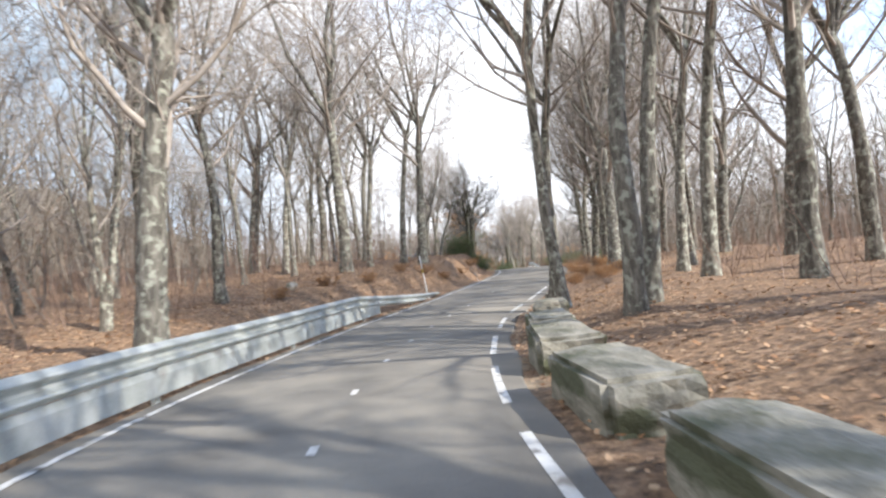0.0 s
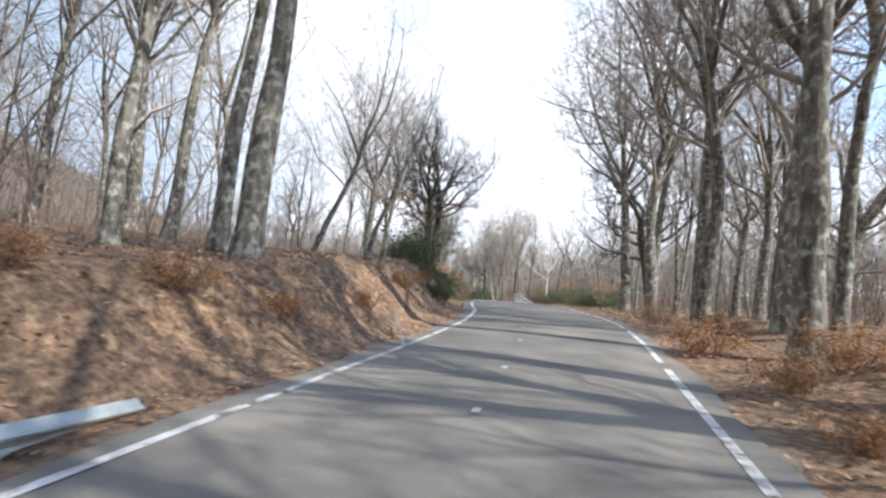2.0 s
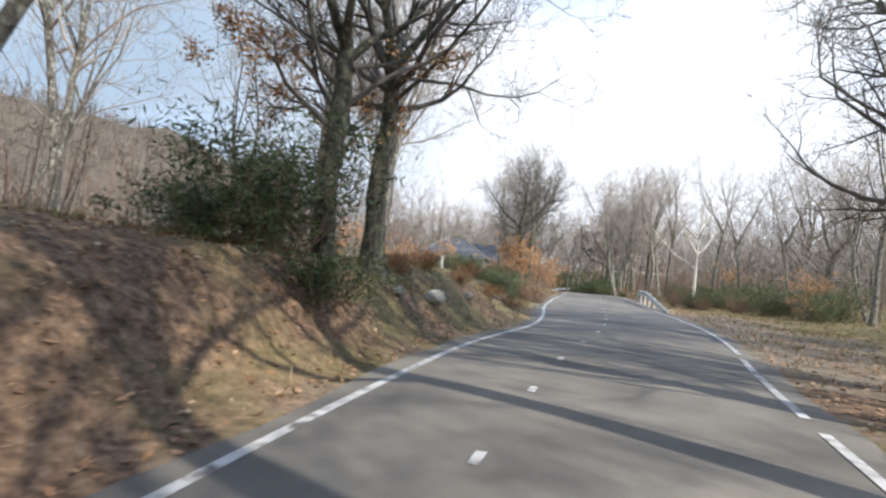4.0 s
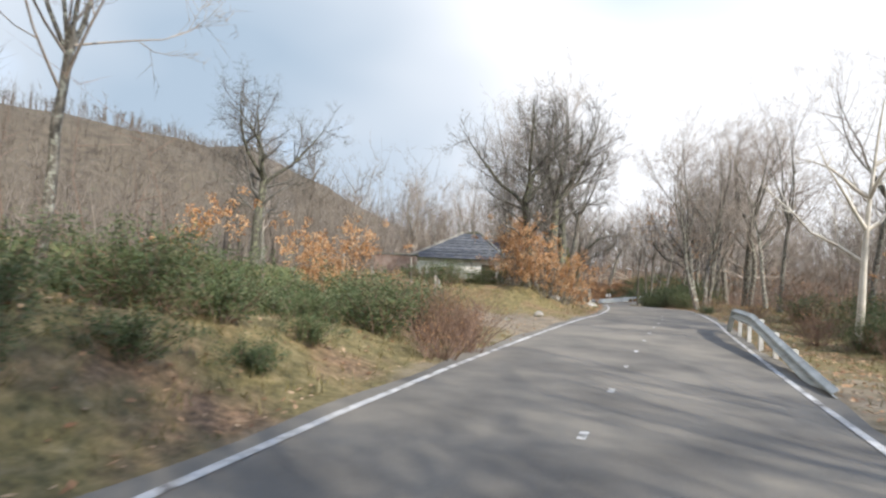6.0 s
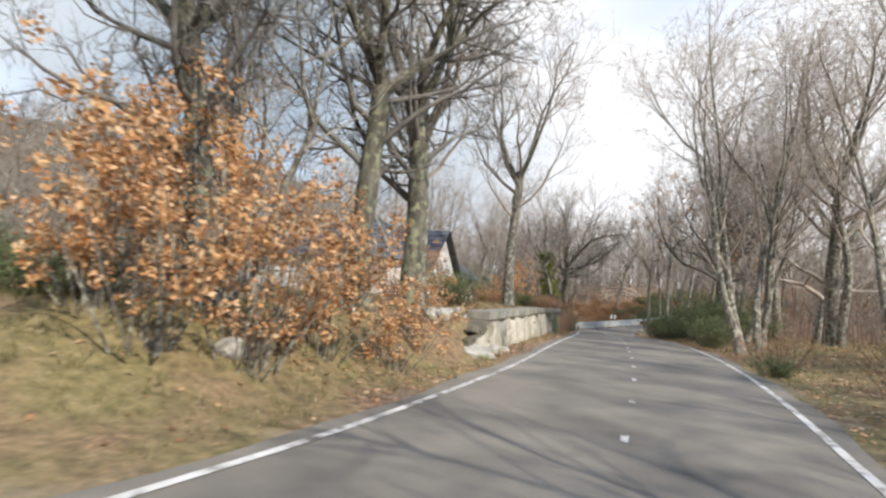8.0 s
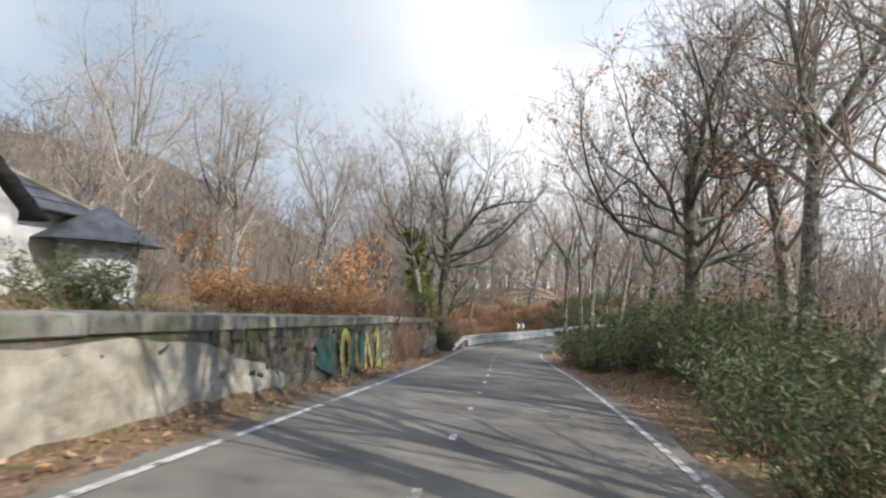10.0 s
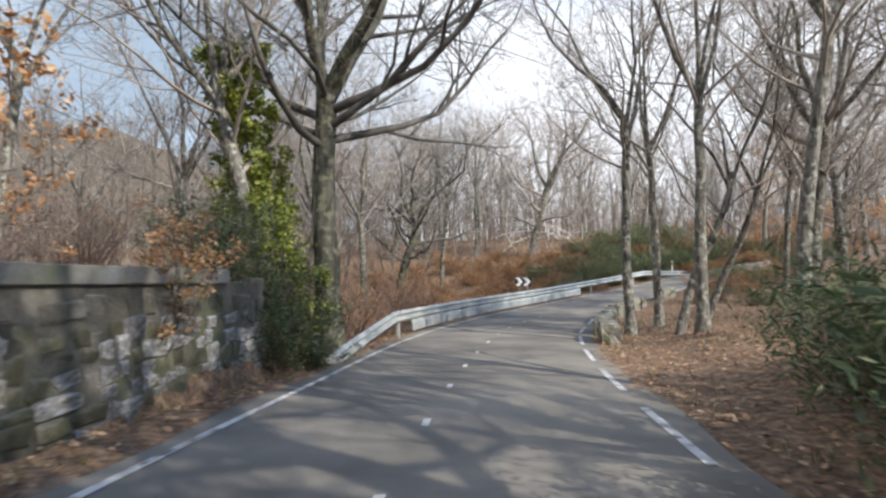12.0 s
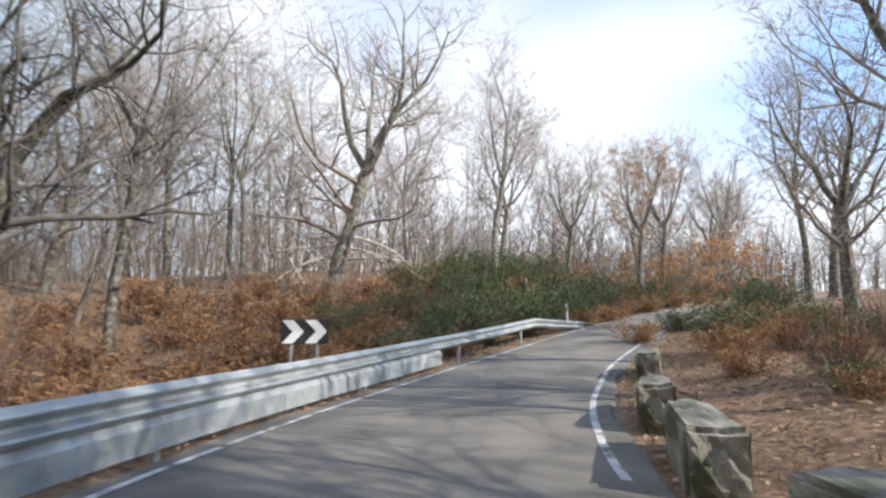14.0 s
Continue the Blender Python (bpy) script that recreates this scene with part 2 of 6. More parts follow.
def ground_material():
    """Leaf litter, winter grass and sandy earth, blended by the zones of the sheet."""
    m = bpy.data.materials.new("forest_ground")
    m.use_nodes = True
    n, l = m.node_tree.nodes, m.node_tree.links
    b = n["Principled BSDF"]
    tc = n.new("ShaderNodeTexCoord")

    def ramp_of(scale, detail, cols):
        t = n.new("ShaderNodeTexNoise")
        t.inputs["Scale"].default_value = scale
        t.inputs["Detail"].default_value = detail
        t.inputs["Roughness"].default_value = 0.68
        l.new(tc.outputs["Object"], t.inputs["Vector"])
        r = n.new("ShaderNodeValToRGB")
        e = r.color_ramp.elements
        e[0].position, e[1].position = 0.32, 0.7
        e[0].color, e[1].color = (*cols[0], 1), (*cols[-1], 1)
        for i, c in enumerate(cols[1:-1]):
            e.new(0.32 + 0.38 * (i + 1) / (len(cols) - 1)).color = (*c, 1)
        l.new(t.outputs["Fac"], r.inputs["Fac"])
        return r.outputs["Color"], t.outputs["Fac"]

    litter, h1 = ramp_of(9.0, 12, [(0.055, 0.036, 0.023), (0.165, 0.102, 0.06), (0.31, 0.195, 0.115), (0.45, 0.33, 0.215)])
    grass, h2 = ramp_of(6.0, 12, [(0.075, 0.064, 0.027), (0.165, 0.138, 0.055), (0.25, 0.2, 0.09), (0.34, 0.275, 0.15)])
    earth, h3 = ramp_of(2.0, 9, [(0.19, 0.145, 0.095), (0.29, 0.235, 0.165), (0.38, 0.32, 0.235)])
    col = litter
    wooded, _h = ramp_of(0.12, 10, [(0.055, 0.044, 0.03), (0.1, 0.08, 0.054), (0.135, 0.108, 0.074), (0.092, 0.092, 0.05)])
    meadow, _h = ramp_of(1.6, 9, [(0.05, 0.06, 0.02), (0.085, 0.105, 0.032), (0.13, 0.145, 0.05), (0.19, 0.175, 0.08)])
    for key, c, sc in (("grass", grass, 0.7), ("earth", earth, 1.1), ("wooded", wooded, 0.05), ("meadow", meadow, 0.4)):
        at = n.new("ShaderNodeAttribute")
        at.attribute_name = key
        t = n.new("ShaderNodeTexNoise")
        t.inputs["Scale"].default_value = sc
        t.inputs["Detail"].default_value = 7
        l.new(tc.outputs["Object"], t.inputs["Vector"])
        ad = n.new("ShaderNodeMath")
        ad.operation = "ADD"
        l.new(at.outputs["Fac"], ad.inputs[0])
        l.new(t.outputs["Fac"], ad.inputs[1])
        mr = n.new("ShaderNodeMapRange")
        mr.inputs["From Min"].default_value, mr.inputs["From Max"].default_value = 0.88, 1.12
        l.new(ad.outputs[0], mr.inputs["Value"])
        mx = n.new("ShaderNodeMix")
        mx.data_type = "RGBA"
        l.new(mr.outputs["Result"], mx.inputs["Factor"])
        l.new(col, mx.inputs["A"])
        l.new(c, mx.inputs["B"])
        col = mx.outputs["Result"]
    l.new(col, b.inputs["Base Color"])
    b.inputs["Roughness"].default_value = 0.95
    bp = n.new("ShaderNodeBump")
    bp.inputs["Strength"].default_value = 0.8
    bp.inputs["Distance"].default_value = 0.08
    l.new(h1, bp.inputs["Height"])
    l.new(bp.outputs["Normal"], b.inputs["Normal"])
    return m


M_GROUND = ground_material()


# ------------------------------------------------------------------ mesh helpers
def mesh_from(name, verts, faces, material, smooth=False):
    me = bpy.data.meshes.new(name)
    me.from_pydata(verts if isinstance(verts, list) else verts.tolist(), [], faces if isinstance(faces, list) else faces.tolist())
    me.materials.append(material)
    if smooth:
        me.polygons.foreach_set("use_smooth", [True] * len(me.polygons))
    me.update()
    return me


def part(name, data, parent, label="", m=None):
    ob = new(name, data)
    ob.parent = parent
    if m is not None:
        ob.matrix_basis = m
    if label:
        ob["label"] = label
    return ob


def bm_mesh(name, bm, material, smooth=False):
    me = bpy.data.meshes.new(name)
    bm.normal_update()
    bm.to_mesh(me)
    bm.free()
    me.materials.append(material)
    if smooth:
        me.polygons.foreach_set("use_smooth", [True] * len(me.polygons))
    return me


def box_bm(sx, sy, sz, bevel=0.0, seg=1, z0=True):
    bm = bmesh.new()
    bmesh.ops.create_cube(bm, size=1)
    bmesh.ops.scale(bm, vec=(sx, sy, sz), verts=bm.verts)
    if z0:
        bmesh.ops.translate(bm, vec=(0, 0, sz / 2), verts=bm.verts)
    if bevel:
        bmesh.ops.bevel(bm, geom=bm.edges[:], offset=bevel, segments=seg, affect="EDGES")
    return bm


def smoothstep(a, b, x):
    t = np.clip((x - a) / (b - a), 0, 1)
    return t * t * (3 - 2 * t)


# ------------------------------------------------------------------ the road's line
ROAD_CTRL = [
    (-1.2, -70.0, -1.1), (-1.0, -40.0, -1.25), (-0.8, -20.0, -1.3), (-0.72, -8.0, -1.3),
    (-0.7, 0.1, -1.30), (-0.7, 5.2, -1.26), (0.0, 10.0, -1.23), (1.2, 14.5, -1.11), (2.6, 18.4, -0.96), (4.6, 23.9, -0.65), (6.0, 27.9, -0.39),
    (7.2, 32.4, -0.15), (8.0, 36.8, -0.05), (9.2, 42.3, 0.03), (10.3, 46.1, 0.02), (11.1, 49.8, 0.01), (11.8, 54.0, -0.05), (12.5, 58.9, -0.09),
    (13.2, 63.4, -0.08), (13.95, 68.0, -0.09), (14.7, 72.5, -0.14), (15.05, 78.7, -0.20), (15.1, 83.2, -0.28), (15.1, 88.5, -0.46), (15.0, 93.9, -0.72),
    (14.7, 101.0, -1.10), (14.4, 106.1, -1.40), (14.15, 110.8, -1.66), (14.0, 115.0, -1.90), (14.05, 119.6, -2.12), (14.4, 123.8, -2.27),
    (15.4, 127.9, -2.33), (16.8, 131.0, -2.3), (18.6, 133.7, -2.15), (21.6, 137.6, -1.85), (26.5, 142.6, -1.2),
    (33.0, 147.5, -0.4), (43.0, 153.0, 0.5), (60.0, 160.0, 1.5), (90.0, 168.0, 3.0),
]
HALF = 2.2           # centre to the middle of an edge line


def right_edge(v):
    """Centre line to the middle of the right edge line: the lane pinches by the guard blocks."""
    return np.interp(v, [-70, 14, 17, 22, 27, 31, 35, 39, 42, 49, 56, 60, 64, 68, 71, 74, 78, 84, 92, 101, 106, 126, 131, 133, 136, 145, 160],
                     [1.57, 1.57, 1.72, 1.95, 2.08, 2.3, 2.42, 2.43, 2.43, 2.45, 2.36, 2.22, 2.06, 1.9, 1.82, 1.86, 2.02, 2.16, 2.22, 2.26, 2.24, 2.2, 1.7, 1.42, 1.15, 0.85, 0.85])


def left_edge(v):
    """Centre line to the middle of the left edge line."""
    return np.interp(v, [-70, 12, 15, 19, 22, 24, 27, 30, 34, 38, 42, 46, 48, 51, 54, 57, 60, 67, 70, 74, 78, 82, 88, 95, 101, 108, 114, 119],
                     [2.33, 2.33, 2.26, 2.12, 1.98, 1.86, 1.64, 1.38, 1.28, 1.42, 1.54, 1.5, 1.6, 1.9, 2.18, 2.33, 2.38, 2.42, 2.46, 2.36, 2.2, 2.18, 2.16, 2.1, 2.02, 1.99, 2.06, 2.26])


def paved(d, v):
    return np.where(d > 0, left_edge(v) + 0.3, right_edge(v) + 0.3)


def catmull(pts, step):
    pts = np.array(pts, float)
    out = []
    for i in range(len(pts) - 1):
        p0, p1, p2, p3 = pts[max(i - 1, 0)], pts[i], pts[i + 1], pts[min(i + 2, len(pts) - 1)]
        n = max(2, int(np.linalg.norm(p2 - p1) / step))
        for k in range(n):
            t = k / n
            out.append(0.5 * (2 * p1 + (p2 - p0) * t + (2 * p0 - 5 * p1 + 4 * p2 - p3) * t * t + (3 * p1 - p0 - 3 * p2 + p3) * t ** 3))
    out.append(pts[-1])
    return np.array(out)


ROAD = catmull(ROAD_CTRL, 0.5)
for _ in range(6):
    ROAD[1:-1] = (ROAD[:-2] + 2 * ROAD[1:-1] + ROAD[2:]) / 4
R_DIR = np.gradient(ROAD[:, :2], axis=0)
R_DIR /= np.linalg.norm(R_DIR, axis=1)[:, None]
R_NRM = np.stack([-R_DIR[:, 1], R_DIR[:, 0]], 1)
R_S = np.concatenate([[0], np.cumsum(np.linalg.norm(np.diff(ROAD, axis=0), axis=1))])


def along(v, off, up=0.0):
    """The point beside the road where its centre line has y = v, off metres to its left."""
    i = int(np.argmin(np.abs(ROAD[:, 1] - v)))
    p = ROAD[i, :2] + R_NRM[i] * off
    return Vector((p[0], p[1], ROAD[i, 2] + up))


def heading(v):
    i = int(np.argmin(np.abs(ROAD[:, 1] - v)))
    return math.degrees(math.atan2(-R_DIR[i, 0], R_DIR[i, 1]))


def near_road(x, y):
    """Signed distance to the centre line (left is positive), the line's y and z there."""
    x, y = np.atleast_1d(x).astype(float), np.atleast_1d(y).astype(float)
    d_out, v_out, z_out = np.empty_like(x), np.empty_like(x), np.empty_like(x)
    sub = ROAD[::2]
    nrm = R_NRM[::2]
    for a in range(0, len(x), 4000):
        dx = x[a:a + 4000, None] - sub[None, :, 0]
        dy = y[a:a + 4000, None] - sub[None, :, 1]
        q = dx * dx + dy * dy
        i = np.argmin(q, 1)
        r = np.arange(len(i))
        side = dx[r, i] * nrm[i, 0] + dy[r, i] * nrm[i, 1]
        d_out[a:a + 4000] = np.sqrt(q[r, i]) * np.where(side >= 0, 1, -1)
        v_out[a:a + 4000] = sub[i, 1]
        z_out[a:a + 4000] = sub[i, 2]
    return d_out, v_out, z_out


WALL_OFF = HALF + 1.05     # centre line to the retaining wall's face
WALL_A, WALL_B = 78.3, 114.6


def wall_top(v):
    return np.interp(v, [79, 90, 103, 114.6], [0.72, 0.60, 0.24, -0.2])


def hnoise(x, y):
    return (np.sin(x * 0.31 + 1.3 * np.sin(y * 0.23)) * np.cos(y * 0.27 + 0.9 * np.sin(x * 0.19))
            + 0.5 * np.sin(x * 0.83 + y * 0.57) * np.cos(y * 0.91 - x * 0.37))


def ground_z(x, y):
    x, y = np.atleast_1d(x).astype(float), np.atleast_1d(y).astype(float)
    d, v, zr = near_road(x, y)
    e = np.abs(d) - paved(d, v)
    # left side
    hb = np.interp(v, [-60, 2, 10, 16, 20, 25, 35, 45, 52, 58, 60.5, 68.6, 71.5, 76, 79.5], [0.1, 0.25, 0.6, 0.9, 1.05, 1.25, 1.35, 1.15, 1.0, 0.35, 0.05, 0.05, 0.8, 0.85, 0.78])
    w = np.interp(v, [-60, 10, 20, 26, 56, 62, 68, 72, 79.5], [4, 3.2, 2.4, 1.9, 2.2, 3, 3, 2.6, 2.6])
    left = hb * smoothstep(0.14, 1, e / w) + 0.035 * np.clip(e - w, 0, 60)
    # terrace behind the wall
    terr = wall_top(v) - 0.12 - zr + 0.03 * np.clip(e - 1.2, 0, 40)
    in_wall = smoothstep(WALL_A - 1.5, WALL_A, v) * (1 - smoothstep(WALL_B - 0.3, WALL_B + 2.0, v))
    step = smoothstep(WALL_OFF + 0.15, WALL_OFF + 0.4, d)
    left = left * (1 - in_wall) + in_wall * terr * step
    # outside of the last bend
    after = smoothstep(115, 119, v)
    low = -0.5 * smoothstep(0.4, 2.5, e) + 0.24 * np.clip(y - 135, 0, 14) * smoothstep(0.6, 3, e) * (1 - 0.75 * smoothstep(19, 32, x)) + 0.03 * np.clip(e - 14, 0, 40)
    left = left * (1 - after) + after * low
    # right side
    hr = np.interp(v, [-60, 10, 30, 42, 60, 80, 108, 116, 140], [0.5, 0.35, 0.3, 0.0, 0.0, 0.25, 0.5, 0.3, 0.2])
    right = hr * smoothstep(0.3, 1, e / 3.0) + np.interp(v, [0, 40, 60, 90, 120], [0.06, -0.02, -0.02, 0.02, 0.05]) * np.clip(e - 3, 0, 40)
    h = np.where(d > 0, left, right)
    h = np.where(e <= 0, -0.05, h)
    rough = 0.11 * hnoise(x * 1.7, y * 1.7) * smoothstep(0.4, 2.5, e) + 0.35 * hnoise(x * 0.3, y * 0.3) * smoothstep(6, 25, e)
    far = smoothstep(30, 120, e)
    zbase = zr * (1 - far)
    hill = 62 * smoothstep(60, 330, -x + 0.25 * (y - 100)) + 18 * smoothstep(140, 420, y - 60) + 10 * smoothstep(80, 400, x)
    hill *= smoothstep(0.05, 0.8, np.arctan2(14 - x, np.maximum(y - 60, 1.0))) * (x < 14) + (x >= 14) * 0.4 + 0.12 * (x < 14)
    hill *= 1 + 0.18 * hnoise(x * 0.05, y * 0.05)
    return zbase + h * (1 - 0.6 * far) + rough + hill


def gz(x, y):
    return float(ground_z(x, y)[0])


# ------------------------------------------------------------------ ground sheet
def build_ground():
    xs = np.concatenate([np.linspace(-900, -120, 22), np.linspace(-100, -26, 26), np.arange(-24, 40, 0.5), np.linspace(41, 110, 26), np.linspace(130, 900, 22)])
    ys = np.concatenate([np.linspace(-500, -50, 14), np.arange(-45, -6, 1.5), np.arange(-5, 152, 0.5), np.linspace(153, 230, 30), np.linspace(250, 1200, 26)])
    X, Y = np.meshgrid(xs, ys)
    x, y = X.ravel(), Y.ravel()
    z = ground_z(x, y)
    d, v, _ = near_road(x, y)
    e = np.abs(d) - paved(d, v)
    nx, ny = len(xs), len(ys)
    i = np.arange(nx * ny).reshape(ny, nx)
    faces = np.stack([i[:-1, :-1], i[:-1, 1:], i[1:, 1:], i[1:, :-1]], -1).reshape(-1, 4)
    me = mesh_from("ground", np.stack([x, y, z], 1), faces, M_GROUND, smooth=True)
    left = d > 0
    grass = np.where(left, np.interp(v, [30, 42, 54, 60, 80, 90, 116, 122, 150], [0.12, 0.5, 0.54, 0.74, 0.44, 0.4, 0.2, 0.3, 0.35]),
                     np.interp(v, [10, 36, 50, 80, 110, 120], [0.1, 0.35, 0.62, 0.6, 0.3, 0.15]))
    grass = grass + 0.25 * smoothstep(6, 18, e) * (np.abs(v - 65) < 22)
    earth = np.where(left, 0.75 * np.exp(-((v - 65) / 4.5) ** 2) * (1 - smoothstep(9, 16, e)),
                     0.62 * smoothstep(38, 44, v) * (1 - smoothstep(58, 66, v)) * (1 - smoothstep(3, 5, e)))
    earth = np.maximum(earth, 0.45 * (1 - smoothstep(0.1, 0.7, e)))
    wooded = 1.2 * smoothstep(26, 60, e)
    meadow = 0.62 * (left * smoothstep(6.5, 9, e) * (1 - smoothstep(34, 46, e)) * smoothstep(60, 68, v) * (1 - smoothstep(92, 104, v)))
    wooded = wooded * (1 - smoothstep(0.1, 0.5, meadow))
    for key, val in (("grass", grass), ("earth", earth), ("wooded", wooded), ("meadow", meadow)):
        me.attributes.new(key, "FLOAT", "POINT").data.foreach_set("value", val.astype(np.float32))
    return tagged(new("ground", me), "forest floor of leaf litter, winter grass and earth", "ground", kind="structure")


build_ground()


# ------------------------------------------------------------------ road and its markings
def ribbon(name, i0, i1, offs, ups, material, closed=False):
    """A band along the road between two samples, with the given cross-section."""
    rows = range(i0, i1 + 1)
    verts = [(*(ROAD[i, :2] + R_NRM[i] * o), ROAD[i, 2] + u) for i in rows for o, u in zip(offs, ups)]
    k = len(offs)
    faces = []
    for r in range(len(rows) - 1):
        for c in range(k if closed else k - 1):
            a, b = r * k + c, r * k + (c + 1) % k
            faces.append((a, a + k, b + k, b))
    if closed:
        faces += [tuple(range(k)), tuple(range((len(rows) - 1) * k + k - 1, (len(rows) - 1) * k - 1, -1))]
    return mesh_from(name, verts, faces, material)


def idx(v):
    return int(np.argmin(np.abs(ROAD[:, 1] - v)))


def road_mesh():
    """The asphalt, cambered, its right edge following the pinches."""
    verts, faces = [], []
    for i in range(len(ROAD)):
        r = float(right_edge(ROAD[i, 1])) + 0.3
        wob = 0.05 * math.sin(i * 0.9) + 0.04 * math.sin(i * 0.37 + 1)
        lf = float(left_edge(ROAD[i, 1])) + 0.3
        for o, u in ((lf + 0.12 + wob, -0.16), (lf + wob, 0.0), (0.5 * lf, 0.025), (0, 0.035), (-0.6 * r, 0.025), (-r - wob, 0.0), (-r - 0.12 - wob, -0.16)):
            verts.append((*(ROAD[i, :2] + R_NRM[i] * o), ROAD[i, 2] + u))
    for r in range(len(ROAD) - 1):
        for c in range(6):
            a = r * 7 + c
            faces.append((a, a + 7, a + 8, a + 1))
    return mesh_from("road", verts, faces, M_ASPHALT)


road = new("road", road_mesh())
tagged(road, "narrow worn grey asphalt road with tree shadows", "road", kind="structure")


def marking(i0, i1, off, width):
    """A painted stripe on the left (off > 0) or the right edge."""
    w = width / 2
    verts, faces = [], []
    for i in range(i0, i1 + 1):
        o = float(left_edge(ROAD[i, 1])) if off > 0 else -float(right_edge(ROAD[i, 1]))
        for q in (o + w, o - w):
            verts.append((*(ROAD[i, :2] + R_NRM[i] * q), ROAD[i, 2] + 0.016))
    for r in range(i1 - i0):
        faces.append((2 * r, 2 * r + 2, 2 * r + 3, 2 * r + 1))
    return mesh_from("stripe", verts, faces, M_LINE)


# edge lines: solid on the left but for the track's mouth, long dashes on the right in the woods
for side, label in ((1, "worn white edge line along the verge"), (-1, "worn white edge line by the lane")):
    lane_line = new("edge_line")
    tagged(lane_line, label, "road marking", kind="structure")
    i = 0
    while i < len(ROAD) - 8:
        v = ROAD[i, 1]
        if side == 1 and 60.5 < v < 71 or side == -1 and (v < 42 or 98 < v < 126):
            on, off = (2, 3) if side == 1 else (8, 1) if 17 < v < 42 else (4, 2)
        else:
            on, off = 40, 0
        j = min(i + on, len(ROAD) - 2)
        part("stripe", marking(i, j, side * HALF, 0.095), lane_line)
        i = j + off
centre_line = new("centre_line")
tagged(centre_line, "faded remains of dashes along the middle", "road marking", kind="structure")
for v in np.arange(2, 130, 2.1):
    i = idx(v)
    part("stripe", mesh_from("stripe", [(*(ROAD[i, :2] + R_NRM[i] * (0.05 + a) + R_DIR[i] * b), ROAD[i, 2] + 0.041) for a, b in
                                        ((-0.035, -0.13), (0.04, -0.12), (0.045, 0.12), (-0.03, 0.14))], [(0, 3, 2, 1)], M_LINE), centre_line)


def leaf_cloud(name, rng, centres, per, size, material, flat=0.5, up=0.0, long=1.5):
    """Small folded leaves scattered round the given centres (x, y, z, radius)."""
    v, f = [], []
    for cx, cy, cz, r in centres:
        for _ in range(per):
            u = Vector((rng.gauss(0, 1), rng.gauss(0, 1), rng.gauss(0, flat)))
            u = u.normalized() * r * rng.random() ** 0.45
            p = Vector((cx, cy, cz)) + u
            a = Vector((rng.gauss(0, 1), rng.gauss(0, 1), rng.gauss(up, 0.6))).normalized()
            b = a.cross(Vector((rng.gauss(0, 1), rng.gauss(0, 1), rng.gauss(0, 1)))).normalized()
            c = a.cross(b)
            s = size * rng.uniform(0.6, 1.3)
            k = len(v)
            for q in (p - a * s * long * 0.5, p + b * s * 0.45 + c * s * 0.12, p + a * s * long * 0.5, p - b * s * 0.45 + c * s * 0.12):
                v.append((q.x, q.y, q.z))
            f += [(k, k + 1, k + 2), (k, k + 2, k + 3)]
    return mesh_from(name, v, f, material)


# ------------------------------------------------------------------ trees
class Tubes:
    """Collects tapered branches into one mesh."""

    def __init__(self):
        self.v, self.f = [], []

    def add(self, pts, radii, sides, cap=False, tip=False):
        pts = [Vector(p) for p in pts]
        last = None
        if tip:
            last = pts[-1]
        base = len(self.v)
        up = Vector((0.31, 0.17, 0.93))
        for i, p in enumerate(pts[:-1] if tip else pts):
            d = (pts[min(i + 1, len(pts) - 1)] - pts[max(i - 1, 0)]).normalized()
            a = d.cross(up)
            if a.length < 1e-3:
                a = d.cross(Vector((1, 0, 0)))
            a.normalize()
            b = d.cross(a)
            for k in range(sides):
                t = 2 * math.pi * k / sides
                q = p + (a * math.cos(t) + b * math.sin(t)) * radii[i]
                self.v.append((q.x, q.y, q.z))
        for i in range(len(pts) - (2 if tip else 1)):
            for k in range(sides):
                a0, a1 = base + i * sides + k, base + i * sides + (k + 1) % sides
                self.f.append((a0, a1, a1 + sides, a0 + sides))
        if tip:
            self.v.append((last.x, last.y, last.z))
            top = base + (len(pts) - 2) * sides
            self.f += [(top + k, top + (k + 1) % sides, len(self.v) - 1) for k in range(sides)]
        if cap:
            self.f.append(tuple(range(base + (len(pts) - 1) * sides, base + len(pts) * sides)))


def grow(rng, start, direction, length, r0, segs, wander, lift):
    pts, d, p = [start.copy()], direction.normalized(), start.copy()
    for i in range(segs):
        d = (d + Vector((rng.gauss(0, wander), rng.gauss(0, wander), rng.gauss(0, wander) + lift))).normalized()
        p = p + d * (length / segs)
        pts.append(p.copy())
    radii = [r0 * (1 - 0.86 * (i / segs) ** 0.9) for i in range(segs + 1)]
    return pts, radii


